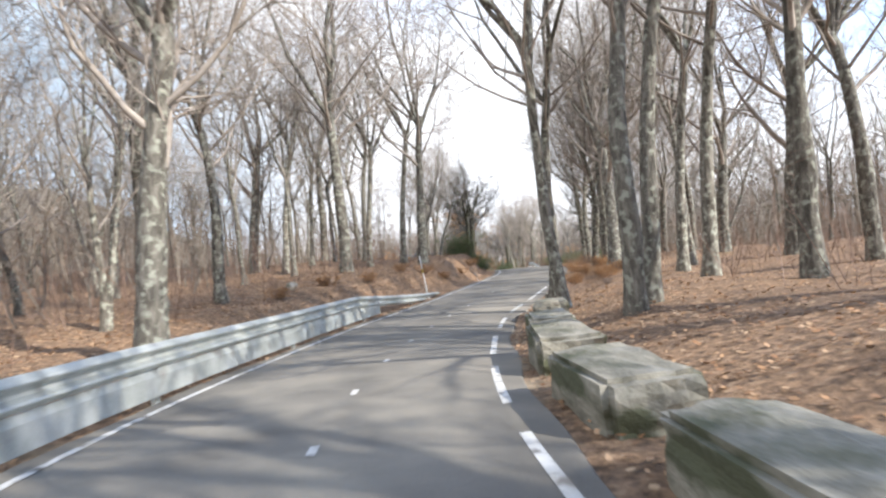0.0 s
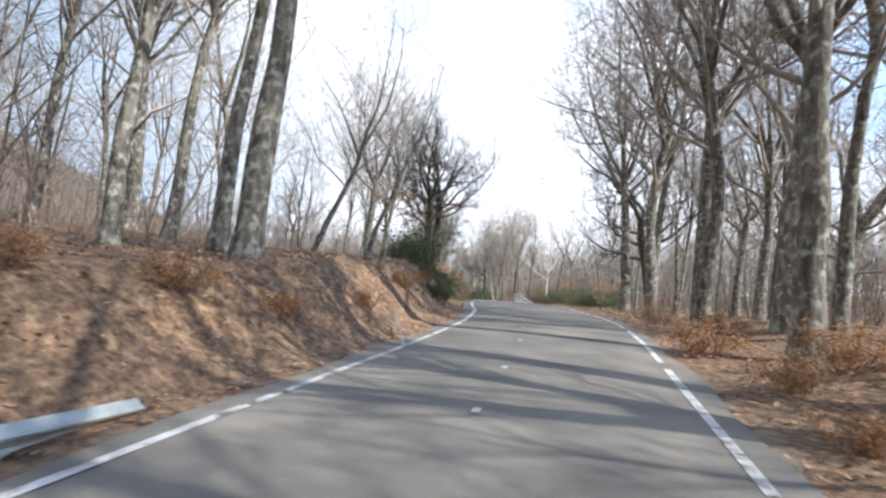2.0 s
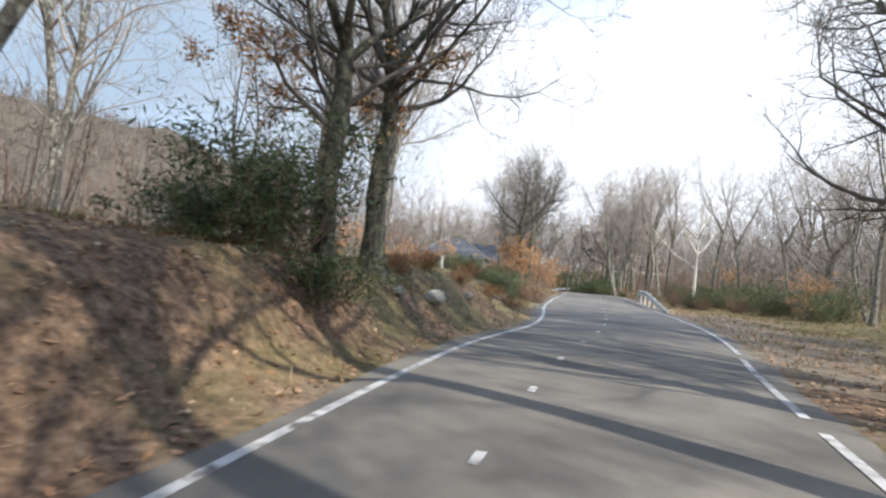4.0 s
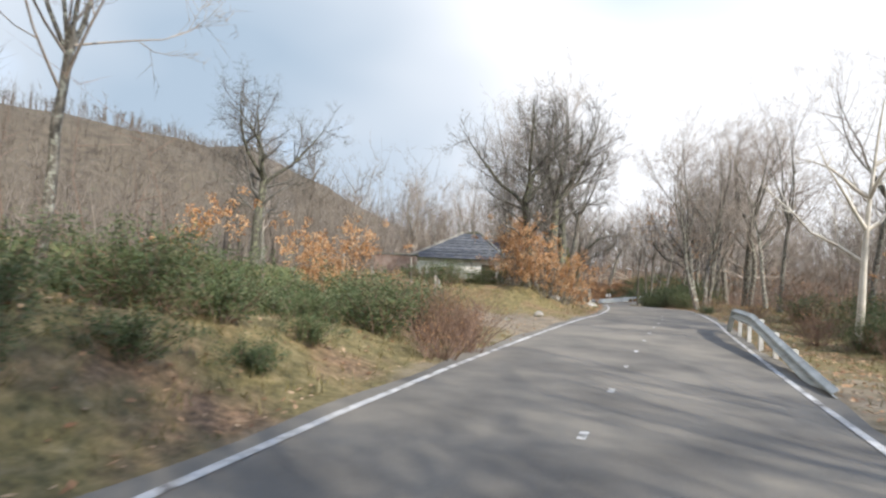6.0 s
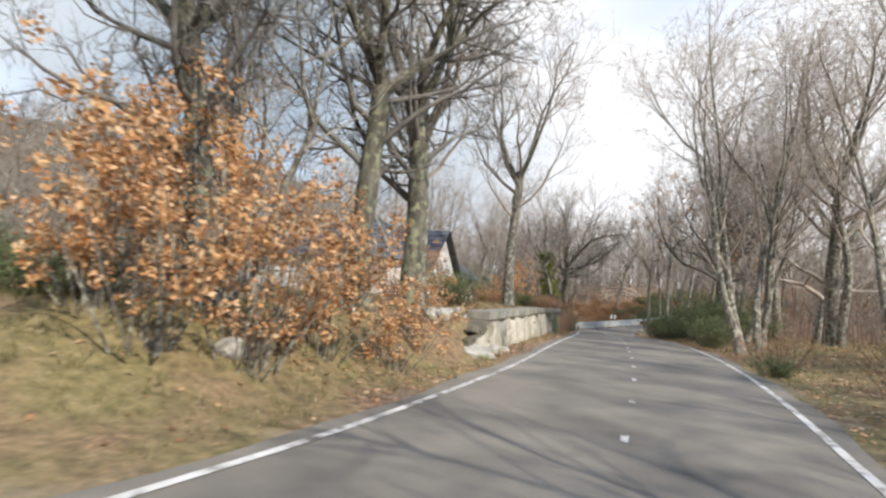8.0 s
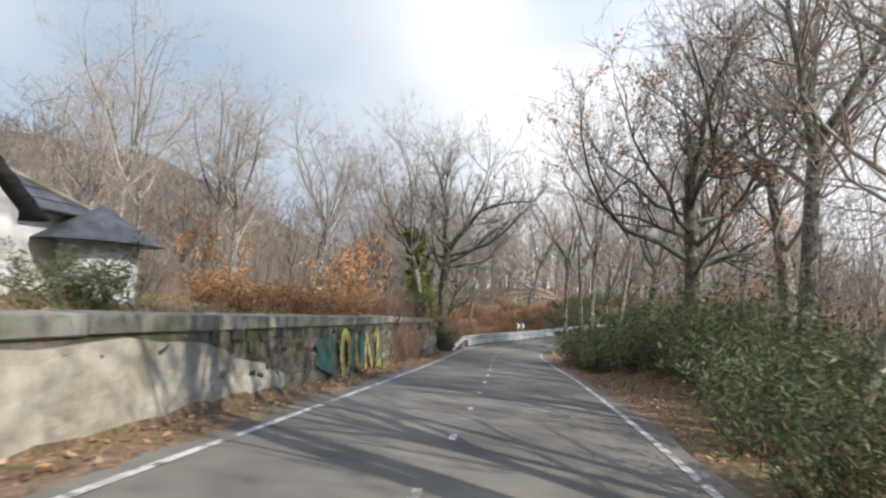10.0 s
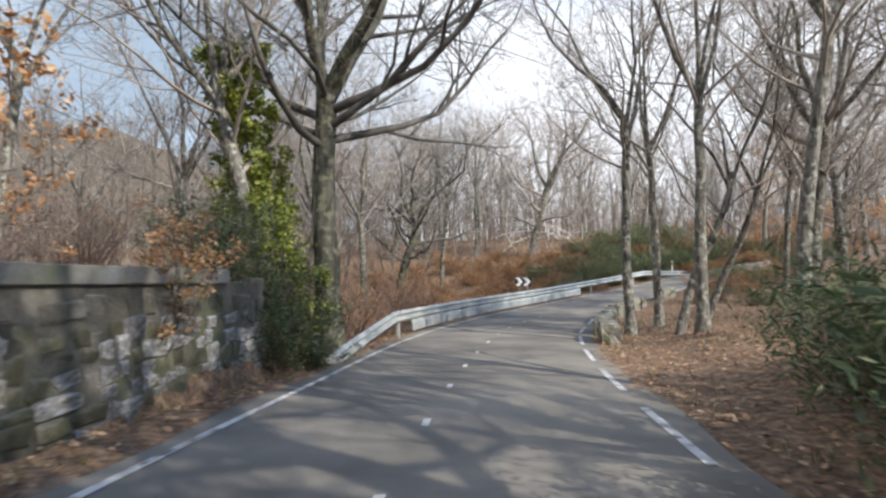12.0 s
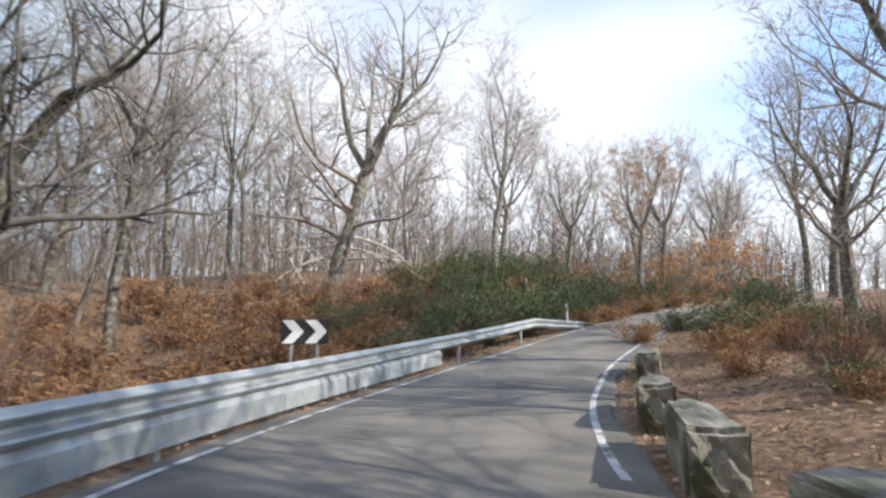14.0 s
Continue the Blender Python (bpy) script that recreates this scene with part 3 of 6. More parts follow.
def tree_meshes(seed, height=12.0, radius=0.22, fork=0.35, spread=0.75, levels=4, limbs=7, twigs=5, lean=0.05, stems=1, wander=0.16, bark=None, twig=None):
    """A bare oak about as tall as height, as a trunk mesh and a crown mesh of limbs, branches and twigs."""
    rng = random.Random(seed)
    trunk, crown = Tubes(), Tubes()

    def branch(start, d, length, r, level, lead=False):
        segs = {1: 6, 2: 4, 3: 2 if levels > 3 else 1, 4: 1}[level]
        pts, rad = grow(rng, start, d, length, r, segs, wander * (0.62 + 0.33 * level), 0.13 if level < 3 else 0.08)
        (trunk if lead else crown).add(pts, rad, 7 if lead else {1: 5, 2: 4, 3: 3, 4: 3}[level], tip=level >= 2)
        if level >= levels:
            return
        n = {1: twigs + (5 if lead else 2), 2: twigs + 2, 3: twigs}[level]
        for k in range(n):
            t = rng.uniform(0.22 if level == 1 else 0.15, 1.0)
            i = min(int(t * segs), segs - 1)
            p = pts[i].lerp(pts[i + 1], t * segs - i)
            axis = (pts[i + 1] - pts[i]).normalized()
            side = Vector((rng.gauss(0, 1), rng.gauss(0, 1), rng.gauss(0.25, 0.8)))
            side = (side - axis * side.dot(axis)).normalized()
            nd = (axis * rng.uniform(0.5, 0.95) + side * rng.uniform(0.6, 1.0)).normalized()
            branch(p, nd, length * rng.uniform(0.4, 0.66) * (1.15 - 0.5 * t), max(r * (1 - 0.75 * t) * 0.55, 0.0075), level + 1)

    for s in range(stems):
        ang = rng.uniform(0, 6.28)
        off = Vector((math.cos(ang), math.sin(ang), 0)) * (radius * 1.3 if stems > 1 else 0)
        d = Vector((math.cos(ang) * lean * (3 if stems > 1 else 1), math.sin(ang) * lean * (3 if stems > 1 else 1), 1))
        r0 = radius * (1.0 if stems == 1 else rng.uniform(0.55, 0.9))
        th = height * rng.uniform(0.40, 0.50) + 0.35
        segs = 8
        pts, _r = grow(rng, off + Vector((0, 0, -0.35)), d, th, r0, segs, 0.07, 0.03)
        rad = [r0 * (1 - 0.36 * i / segs) * rng.uniform(0.93, 1.08) for i in range(segs + 1)]
        rad[0] *= 1.55
        rad[1] *= 1.08
        trunk.add(pts, rad, 9)
        low = min(fork / 0.47, 0.85)
        leaders = 3 if limbs < 9 else 4
        for k in range(limbs):
            lead = k < leaders
            t = rng.uniform(0.88, 1.0) if lead else low + (0.96 - low) * (k - leaders + rng.uniform(0.1, 0.9)) / (limbs - leaders)
            i = min(int(t * segs), segs - 1)
            p = pts[i].lerp(pts[i + 1], t * segs - i)
            a = k * (6.28 / leaders if lead else 2.4) + rng.uniform(-0.5, 0.5) + ang
            out = spread * (rng.uniform(0.3, 0.85) if lead else rng.uniform(0.7, 1.15))
            nd = Vector((math.cos(a) * out, math.sin(a) * out, 1.0 if lead else rng.uniform(0.35, 0.8)))
            ln = height * (rng.uniform(0.44, 0.58) if lead else rng.uniform(0.26, 0.42) * (1.5 if spread > 1.5 else 1))
            branch(p, nd, ln, max(rad[i] * (rng.uniform(0.55, 0.74) if lead else rng.uniform(0.3, 0.5)), 0.022), 1, lead)
    return (mesh_from("oak_trunk", trunk.v, trunk.f, bark or M_BARK, smooth=True), mesh_from("oak_crown", crown.v, crown.f, twig or M_TWIG, smooth=True))


RICH = [tree_meshes(11, 14.0, 0.23, 0.34, 0.75, 4, 10, 5), tree_meshes(12, 13.0, 0.19, 0.30, 0.85, 4, 10, 5), tree_meshes(13, 12.5, 0.25, 0.22, 1.05, 4, 10, 5, wander=0.18),
        tree_meshes(14, 12.0, 0.17, 0.36, 0.65, 4, 9, 5, lean=0.08), tree_meshes(15, 11.0, 0.27, 0.20, 1.15, 4, 11, 5, wander=0.22),
        tree_meshes(16, 11.0, 0.17, 0.20, 0.5, 4, 6, 4, stems=3),
        tree_meshes(18, 12.0, 0.31, 0.36, 1.7, 4, 13, 5, lean=0.02, wander=0.2, bark=M_MOSS_SHADE_BARK, twig=M_DARKTWIG),
        tree_meshes(19, 10.5, 0.26, 0.22, 1.2, 4, 11, 5, wander=0.24, bark=M_MOSS_SHADE_BARK, twig=M_DARKTWIG),
        tree_meshes(20, 10.5, 0.28, 0.24, 2.2, 4, 13, 5, wander=0.27, bark=M_MOSS_SHADE_BARK, twig=M_DARKTWIG)]
POLE = [tree_meshes(21, 12.5, 0.14, 0.35, 0.6, 4, 9, 3), tree_meshes(22, 11.0, 0.12, 0.28, 0.7, 4, 9, 3, lean=0.1), tree_meshes(23, 13.0, 0.16, 0.36, 0.7, 4, 9, 3),
        tree_meshes(24, 9.0, 0.10, 0.25, 0.7, 4, 6, 3, stems=2), tree_meshes(25, 11.0, 0.15, 0.25, 0.95, 4, 10, 3)]


def dry_leaves_for(kind, seed, n, low, high, size=0.07):
    """Clusters of dead leaves still hanging on the branches of a crown."""
    rng = random.Random(seed)
    co = [v.co for v in kind[1].vertices if low < v.co.z < high and math.hypot(v.co.x, v.co.y) > 1.0]
    centres = [(*rng.choice(co), 0.22) for _ in range(n)]
    return leaf_cloud("dry_leaves", rng, centres, 14, size, M_OAKLEAF, 0.8, 0.0, 1.5)


def tree(kind, x, y, height_scale=1.0, turn=0.0, label="bare winter oak with pale lichened bark", group="roadside oaks", lean=(0, 0), sink=0.0, wide=1.0):
    t = new("oak_tree")
    part("trunk", kind[0], t)
    part("crown", kind[1], t)
    t.matrix_basis = pose(x, y, gz(x, y) - sink, lean[0], lean[1], turn) @ Matrix.Diagonal((height_scale * wide, height_scale * wide, height_scale, 1))
    return tagged(t, label, "tree", group)


KEY_TREES = [
    (8, 17.6, 45.2, 1.0, 200, 0, -4), (4, 24.5, 41.5, 1.2, 0, 0, 0), (1, 19.5, 43.4, 1.0, 0, 0, 0), (2, 22.5, 45.6, 0.95, 60, 0, 0), (0, 26.0, 48.0, 0.95, 130, 0, 0), (2, 19.0, 38.2, 1.0, 90, 0, 0), (4, 28.0, 72.0, 0.9, 0, 0, 0), (2, 30.0, 78.0, 0.9, 70, 0, 0), (5, 26.5, 64.0, 0.8, 0, 0, 0),
    (12, 23.0, 76.0, 0.8, 0, 0, 0), (14, 25.5, 70.0, 0.8, 0, 0, 0), (14, 21.5, 67.0, 0.75, 0, 0, 0), (12, 24.0, 60.0, 0.8, 40, 0, 0),
    (7, -5.5, 75.4, 1.0, 0, 0, 0), (2, -16.0, 92.0, 0.9, 0, 0, 0),
    (2, -6.6, 15.3, 1.15, 0, 0, 0),
    (1, -5.6, 17.4, 1.0, 70, 0, 0),
    (13, -6.6, 12.6, 1.0, 40, 0, 0),
    (2, -4.0, 9.0, 1.0, 40, 0, 3),
    (0, -2.5, 25.2, 1.25, 10, 0, 0),
    (12, -1.6, 28.6, 1.0, 0, 0, 0),
    (12, -5.7, 27.5, 1.0, 50, 0, 0),
    (2, -7.6, 29, 1.15, 120, 0, 0),
    (1, 1.1, 27.3, 1.25, 200, 0, 0),
    (12, 0.13, 29.1, 1.1, 20, 0, 0),
    (0, -5.0, 37.2, 1.15, 60, 0, 0),
    (12, -2.06, 32.7, 1.1, 80, 0, 0),
    (14, -4, 34.2, 1.0, 0, 0, 0),
    (10, -5.1, 32.4, 1.0, 10, 0, 0),
    (11, 1.0, 36.6, 0.9, 30, 0, 0),
    (11, 2.8, 38.3, 0.85, 60, 0, 0),
    (12, 3.95, 13.5, 1.05, 0, 0, -9), (12, 4.15, 14.9, 1.0, 90, 0, -5),
    (2, 9.1, 22.7, 1.1, 200, 0, -4),
    (2, 12.1, 29, 1.1, 10, 0, 0),
    (1, 11.2, 30.8, 1.1, 90, 0, 0),
    (0, 12.9, 33.4, 1.1, 150, 0, 0),
    (1, 12.8, 36.2, 1.1, 220, 0, 0),
    (0, 14.2, 41.2, 1.0, 300, 0, 0),
    (3, 4.0, 9.3, 1.1, 30, 0, -3),
    (12, 4.5, 9.8, 1.1, 30, 0, 2),
    (12, 7.8, 13.4, 1.2, 0, 0, 0),
    (12, 14.2, 30, 1.2, 0, 0, 0),
    (1, 16.5, 29.5, 1.1, 20, 0, 0),
    (2, 15.7, 25.5, 1.1, 70, 0, 0),
    (1, 17.2, 36.7, 1.1, 140, 0, 0),
    (12, 13.9, 38.4, 1.1, 30, 0, 0),
    (0, 10.1, 26.1, 1.1, 60, 0, 0),
    (13, 15.5, 39.5, 1, 0, 0, 0),
    (12, 9, 17, 1.1, 0, 0, 0),
    (10, 11, 20, 1.1, 90, 0, 0),
    (7, 5.45, 42.5, 0.72, 0, 0, 0), (6, 5.9, 43.7, 0.66, 130, 0, 0),
    (3, 3.63, 53.9, 0.95, 0, 0, 0),
    (1, 3.4, 54.3, 0.85, 150, 0, 0),
    (2, 2.6, 50.0, 0.95, 30, 0, 0),
    (10, 1.0, 55, 0.8, 0, 0, 0),
    (10, 2.0, 57.5, 0.8, 0, 0, 0),
    (7, 10.0, 77.5, 0.95, 0, 0, 0),
    (7, 10.3, 79.3, 1.0, 60, 0, 0),
    (7, 9.1, 73.9, 0.8, 140, 0, 0),
    (5, 8.6, 75.6, 0.75, 0, 0, 0),
    (13, 7.4, 77.0, 0.8, 40, 0, 0),
    (2, 9.4, 82.0, 0.95, 200, 0, 0),
    (2, 10.6, 89.4, 0.9, 40, 0, 0),
    (5, 18.9, 88.0, 1.1, 0, 0, 0),
    (13, 19.3, 89.6, 1.2, 50, 0, 0),
    (1, 22.6, 91.7, 0.9, 80, 0, 0),
    (14, 22.1, 86.5, 0.9, 0, 0, 0),
    (10, 21.7, 82.6, 0.9, 0, 0, 0),
    (11, 20, 94.5, 0.9, 0, 0, 0),
    (0, -6.7, 118.5, 0.85, 0, 0, 0),
    (6, 10.5, 118.0, 1.08, 0, 0, 0),
    (1, 9.9, 117.2, 1.0, 40, 0, -11),
    (8, 20.6, 105.2, 1.15, 100, 0, -10),
    (12, 17.8, 122.1, 0.95, 0, 0, -6),
    (10, 19.1, 120.0, 1.1, 70, 0, 0),
    (11, 18.8, 121.1, 1.0, 40, 0, 0),
    (12, 20.4, 118.2, 1.0, 0, 0, 0),
    (11, 20.3, 124.1, 1.0, 0, 0, 0),
    (10, 18.85, 123.4, 1.0, 230, 0, 0),
    (2, 3.6, 130.5, 0.9, 0, 0, 0),
    (0, 7.4, 130.5, 0.8, 20, 0, 0),
    (2, 4.4, 134.8, 0.9, 0, 0, 0),
    (1, 1, 133, 0.9, 0, 0, 0),
    (4, 15.15, 145.2, 1.2, 20, 0, 0),
    (3, 21.8, 146.0, 0.85, 0, 0, 0),
    (0, 7.85, 149.8, 0.9, 0, 0, 0),
    (1, 10.9, 151.1, 0.85, 40, 0, 0),
    (4, 4.8, 146.3, 0.95, 10, 0, 0),
    (2, 34.3, 155.4, 0.85, 0, 0, 0),
    (12, -3, 125.4, 0.9, 0, 0, 0),
    (2, 1.6, 110.2, 0.8, 20, 0, 0),
    (1, 5.0, 121.0, 0.9, 0, 0, 0),
    (12, 2.5, 117.0, 1.0, 50, 0, 0),
    (1, 7.0, 126.0, 0.95, 90, 0, 0),
    (0, -2.0, 114.5, 0.9, 0, 0, 0),
    (3, 4.5, 113.6, 0.8, 0, 0, 0),
    (14, -5.0, 108.0, 0.95, 0, 0, 0),
    (2, -9.0, 113.0, 1.0, 0, 0, 0),
    (10, 24.2, 127.8, 0.9, 0, 0, 0),
    (2, 23.0, 123.4, 1.0, 40, 0, 0),
    (1, 26.5, 128.4, 1.0, 0, 0, 0),
    (0, 27.2, 133.0, 1.0, 90, 0, 0),
    (1, 7.2, 146.2, 0.8, 60, 0, 0),
    (1, 12.5, 158, 0.9, 20, 0, 0),
    (13, 18, 153, 0.8, 20, 0, 0),
    (2, 24, 152, 0.75, 50, 0, 0),
    (2, 28.5, 153.5, 0.75, 20, 0, 0),
    (4, 0.5, 140.0, 0.95, 70, 0, 0),
    (0, -2.5, 146.0, 1.0, 10, 0, 0),
    (2, 4.0, 156.0, 1.0, 130, 0, 0),
    (1, 20.0, 160.0, 1.0, 0, 0, 0),
    (12, 9.6, 139.0, 0.9, 0, 0, 0),
    (2, 9.5, 6.0, 1.1, 10, 0, 0), (0, 8.4, 10.6, 1.0, 80, 0, 0), (4, 11.0, 2.0, 1.1, 150, 0, 0), (2, 9.0, -2.5, 1.1, 220, 0, 0), (0, 12.0, -6.0, 1.1, 20, 0, 0), (4, 7.2, -8.0, 1.0, 300, 0, 0), (1, 12.5, 13.5, 1.1, 0, 0, 0), (2, 13.6, 18.0, 1.1, 70, 0, 0),
    (2, 22.6, 92.5, 1.1, 0, 0, 0), (4, 23.6, 97.0, 1.1, 70, 0, 0), (0, 22.4, 101.0, 1.0, 150, 0, 0), (2, 24.2, 106.0, 1.1, 240, 0, 0), (1, 22.8, 110.4, 1.0, 310, 0, 0), (2, 38.0, 158.5, 0.95, 0, 0, 0), (4, 43.5, 161.0, 0.95, 60, 0, 0), (0, 48.0, 164.5, 0.9, 0, 0, 0), (1, 40.5, 166.0, 0.95, 30, 0, 0), (5, 33.0, 160.0, 0.95, 0, 0, 0), (2, 52.0, 170.0, 0.95, 90, 0, 0), (1, 36.0, 144.5, 0.9, 0, 0, 0), (2, 41.0, 148.0, 0.95, 40, 0, 0), (4, 31.5, 138.5, 0.9, 80, 0, 0), (2, 24.6, 119.0, 1.0, 100, 0, 0),
]
LEAFY = {(20.6, 105.2): (300, 2.0, 8.5), (5.45, 42.5): (160, 1.5, 5.0), (34.3, 155.4): (500, 3.0, 12.0)}
for k, x, y, s, turn, lx, ly in KEY_TREES:
    fam = RICH if k < 10 else POLE
    oak = tree(fam[k % 10], x, y, s, turn, lean=(lx, ly))
    if (x, y) in LEAFY:
        part("dry_leaves", dry_leaves_for(fam[k % 10], int(x * 10), *LEAFY[(x, y)]), oak, "dead brown leaves still hanging")

TAKEN = [(k[1], k[2]) for k in KEY_TREES]


def free(x, y, gap):
    return all((x - a) ** 2 + (y - b) ** 2 > gap * gap for a, b in TAKEN)


def open_land(d, v):
    """Where no trees stand: the track's mouth and meadow, the house's yard, the verge on the right."""
    if d > 0 and 56 < v < 100 and d < 34:
        return True
    if d < 0 and 40 < v < 62 and d > -13:
        return True
    return False


wood_rng = random.Random(5)
near_count = 0
for _ in range(4000):
    x, y = wood_rng.uniform(-32, 50), wood_rng.uniform(-4, 190)
    d, v, _z = (float(q[0]) for q in near_road(x, y))
    if abs(d) < 7.0 or abs(d) > 34 or open_land(d, v) or not free(x, y, 3.0 if abs(d) < 18 else 3.4):
        continue
    TAKEN.append((x, y))
    rich = abs(d) < 11 and wood_rng.random() < 0.3
    fam = RICH if rich else POLE
    tree(wood_rng.choice(fam), x, y, wood_rng.uniform(0.72, 1.08), wood_rng.uniform(0, 360),
         "slender bare oak of the winter wood" if not rich else "bare winter oak with spreading limbs", "oaks of the wood")
    near_count += 1
    if near_count >= 85:
        break


for _ in range(600):
    x, y = wood_rng.uniform(-24, -2), wood_rng.uniform(10, 52)
    d, v, _z = (float(q[0]) for q in near_road(x, y))
    if d < 7.5 or not free(x, y, 2.3) or near_count >= 115:
        continue
    TAKEN.append((x, y))
    tree(wood_rng.choice(POLE), x, y, wood_rng.uniform(0.8, 1.15), wood_rng.uniform(0, 360), "slender bare oak of the winter wood", "oaks of the wood")
    near_count += 1


def far_wood():
    """The woods behind: bare trees by the hundred in one mesh, built light, lighter still on the far slopes."""
    rng = random.Random(77)
    tb = Tubes()
    count = [0, 0]
    xy = np.array([(rng.uniform(-330, 200), rng.uniform(-60, 420)) for _ in range(26000)])
    dd, vv, _z = near_road(xy[:, 0], xy[:, 1])
    zz = ground_z(xy[:, 0], xy[:, 1])
    for (x, y), d, v, z in zip(xy.tolist(), dd.tolist(), vv.tolist(), zz.tolist()):
        far = abs(d) > 85
        if abs(d) < 29 or (not far and rng.random() < 0.25) or count[far] >= (1000, 1300)[far]:
            continue
        if d > 0 and 60 < v < 96 and d < 45:
            continue
        count[far] += 1
        h = rng.uniform(9, 14)
        pts, rad = grow(rng, Vector((x, y, z - 0.3)), Vector((rng.gauss(0, 0.06), rng.gauss(0, 0.06), 1)), h, rng.uniform(0.09, 0.2), 2 if far else 4, 0.05, 0.05)
        tb.add(pts, rad, 3 if far else 4, tip=True)
        n = len(pts) - 1
        for k in range(7 if far else 8):
            t = rng.uniform(0.25, 0.95)
            i = min(int(t * n), n - 1)
            p = pts[i].lerp(pts[i + 1], t * n - i)
            a = rng.uniform(0, 6.28)
            p2, r2 = grow(rng, p, Vector((math.cos(a), math.sin(a), rng.uniform(0.5, 1.6))), h * rng.uniform(0.2, 0.38), 0.06, 1 if far else 2, 0.2, 0.15)
            tb.add(p2, r2, 3, tip=True)
            for m in range(2 if far else 7):
                q = p2[-2].lerp(p2[-1], rng.uniform(0.1, 1))
                p3, r3 = grow(rng, q, Vector((rng.gauss(0, 1), rng.gauss(0, 1), rng.uniform(0, 1.6))), h * rng.uniform(0.08, 0.22), 0.02, 1, 0.2, 0.1)
                tb.add(p3, r3, 3, tip=True)
    hill = np.array([(rng.uniform(-345, -85), rng.uniform(70, 430)) for _ in range(2600)])
    for (x, y), z in zip(hill.tolist(), ground_z(hill[:, 0], hill[:, 1]).tolist()):
        h = rng.uniform(4.5, 7.5)
        top = Vector((x + rng.gauss(0, 0.6), y + rng.gauss(0, 0.6), z + h))
        tb.add([(x, y, z - 0.3), top], [0.16, 0.03], 3, tip=True)
        for k in range(9):
            p = Vector((x, y, z)).lerp(top, rng.uniform(0.25, 0.9))
            q = p + Vector((rng.gauss(0, 1), rng.gauss(0, 1), rng.uniform(0.3, 1.6))).normalized() * h * rng.uniform(0.25, 0.5)
            tb.add([p, q], [0.1, 0.02], 3, tip=True)
    ob = new("far_wood", mesh_from("far_wood", tb.v, tb.f, M_FARTWIG))
    tagged(ob, "dense grey-brown bare oak wood in the distance", "woodland", kind="stuff")


far_wood()


def thicket():
    """The twiggy brushwood that fills the wood between its trunks."""
    rng = random.Random(91)
    tb = Tubes()
    xy = np.array([(rng.uniform(-60, 80), rng.uniform(-2, 215)) for _ in range(12000)])
    dd, vv, _z = near_road(xy[:, 0], xy[:, 1])
    zz = ground_z(xy[:, 0], xy[:, 1])
    n = 0
    for (x, y), d, v, z in zip(xy.tolist(), dd.tolist(), vv.tolist(), zz.tolist()):
        if not (5.5 if d > 0 and v > 137 else 9.5) < abs(d) < 62 or n >= 3700:
            continue
        if d > 0 and (38 < v < 60 and d < 30 or 56 < v < 92 and d < 34 or 92 < v < 116 and d < 15) or d < 0 and 40 < v < 62 and d > -13:
            continue
        deep = v > 116 or (d > 0 and (v < 40 or v > 92)) or (d < 0 and v > 64)
        if not deep and rng.random() < 0.68:
            continue
        n += 1
        h = rng.uniform(2.5, 5.0) if abs(d) < 14 else rng.uniform(4.5, 11.0 if deep else 9.0)
        pts, rad = grow(rng, Vector((x, y, z - 0.2)), Vector((rng.gauss(0, 0.15), rng.gauss(0, 0.15), 1)), h, 0.03 + 0.004 * h, 4, 0.08, 0.03)
        tb.add(pts, rad, 3, tip=True)
        for _ in range(10):
            t = rng.uniform(0.15, 0.98)
            i = min(int(t * 4), 3)
            p = pts[i].lerp(pts[i + 1], t * 4 - i)
            a = rng.uniform(0, 6.28)
            p2, r2 = grow(rng, p, Vector((math.cos(a), math.sin(a), rng.uniform(0.2, 1.5))), h * rng.uniform(0.16, 0.34), 0.022, 2, 0.22, 0.1)
            tb.add(p2, r2, 3, tip=True)
            for _m in range(4):
                q = p2[rng.randint(0, 1)].lerp(p2[-1], rng.uniform(0.1, 1))
                e = q + Vector((rng.gauss(0, 1), rng.gauss(0, 1), rng.uniform(-0.2, 1.4))).normalized() * h * rng.uniform(0.08, 0.18)
                tb.add([q, e], [0.011, 0.004], 3, tip=True)
    tagged(new("thicket", mesh_from("thicket", tb.v, tb.f, M_BRUSH)), "tangled grey-brown brushwood between the oaks", "brushwood", kind="stuff")


thicket()


# ------------------------------------------------------------------ foliage meshes
def stems(rng, n, height, spread, r=0.012, material=None, lift=0.05, wander=0.14, subs=3):
    tb = Tubes()
    tips = []
    for _ in range(n):
        a = rng.uniform(0, 6.28)
        q = rng.random() ** 0.7
        base = Vector((math.cos(a) * q * spread * 0.35, math.sin(a) * q * spread * 0.35, -0.1))
        d = Vector((math.cos(a) * q * spread, math.sin(a) * q * spread, height * rng.uniform(0.7, 1.1)))
        pts, rad = grow(rng, base, d, d.length, r, 4, wander, lift)
        tb.add(pts, rad, 3, tip=True)
        tips.append(pts)
        for _s in range(subs):
            i = rng.randint(1, 3)
            p2, r2 = grow(rng, pts[i], (pts[i + 1] - pts[i]).normalized() + Vector((rng.gauss(0, 0.6), rng.gauss(0, 0.6), rng.gauss(0, 0.4))),
                          d.length * rng.uniform(0.2, 0.45), r * 0.5, 2, 0.2, lift)
            tb.add(p2, r2, 3, tip=True)
            tips.append(p2)
    return tb, tips


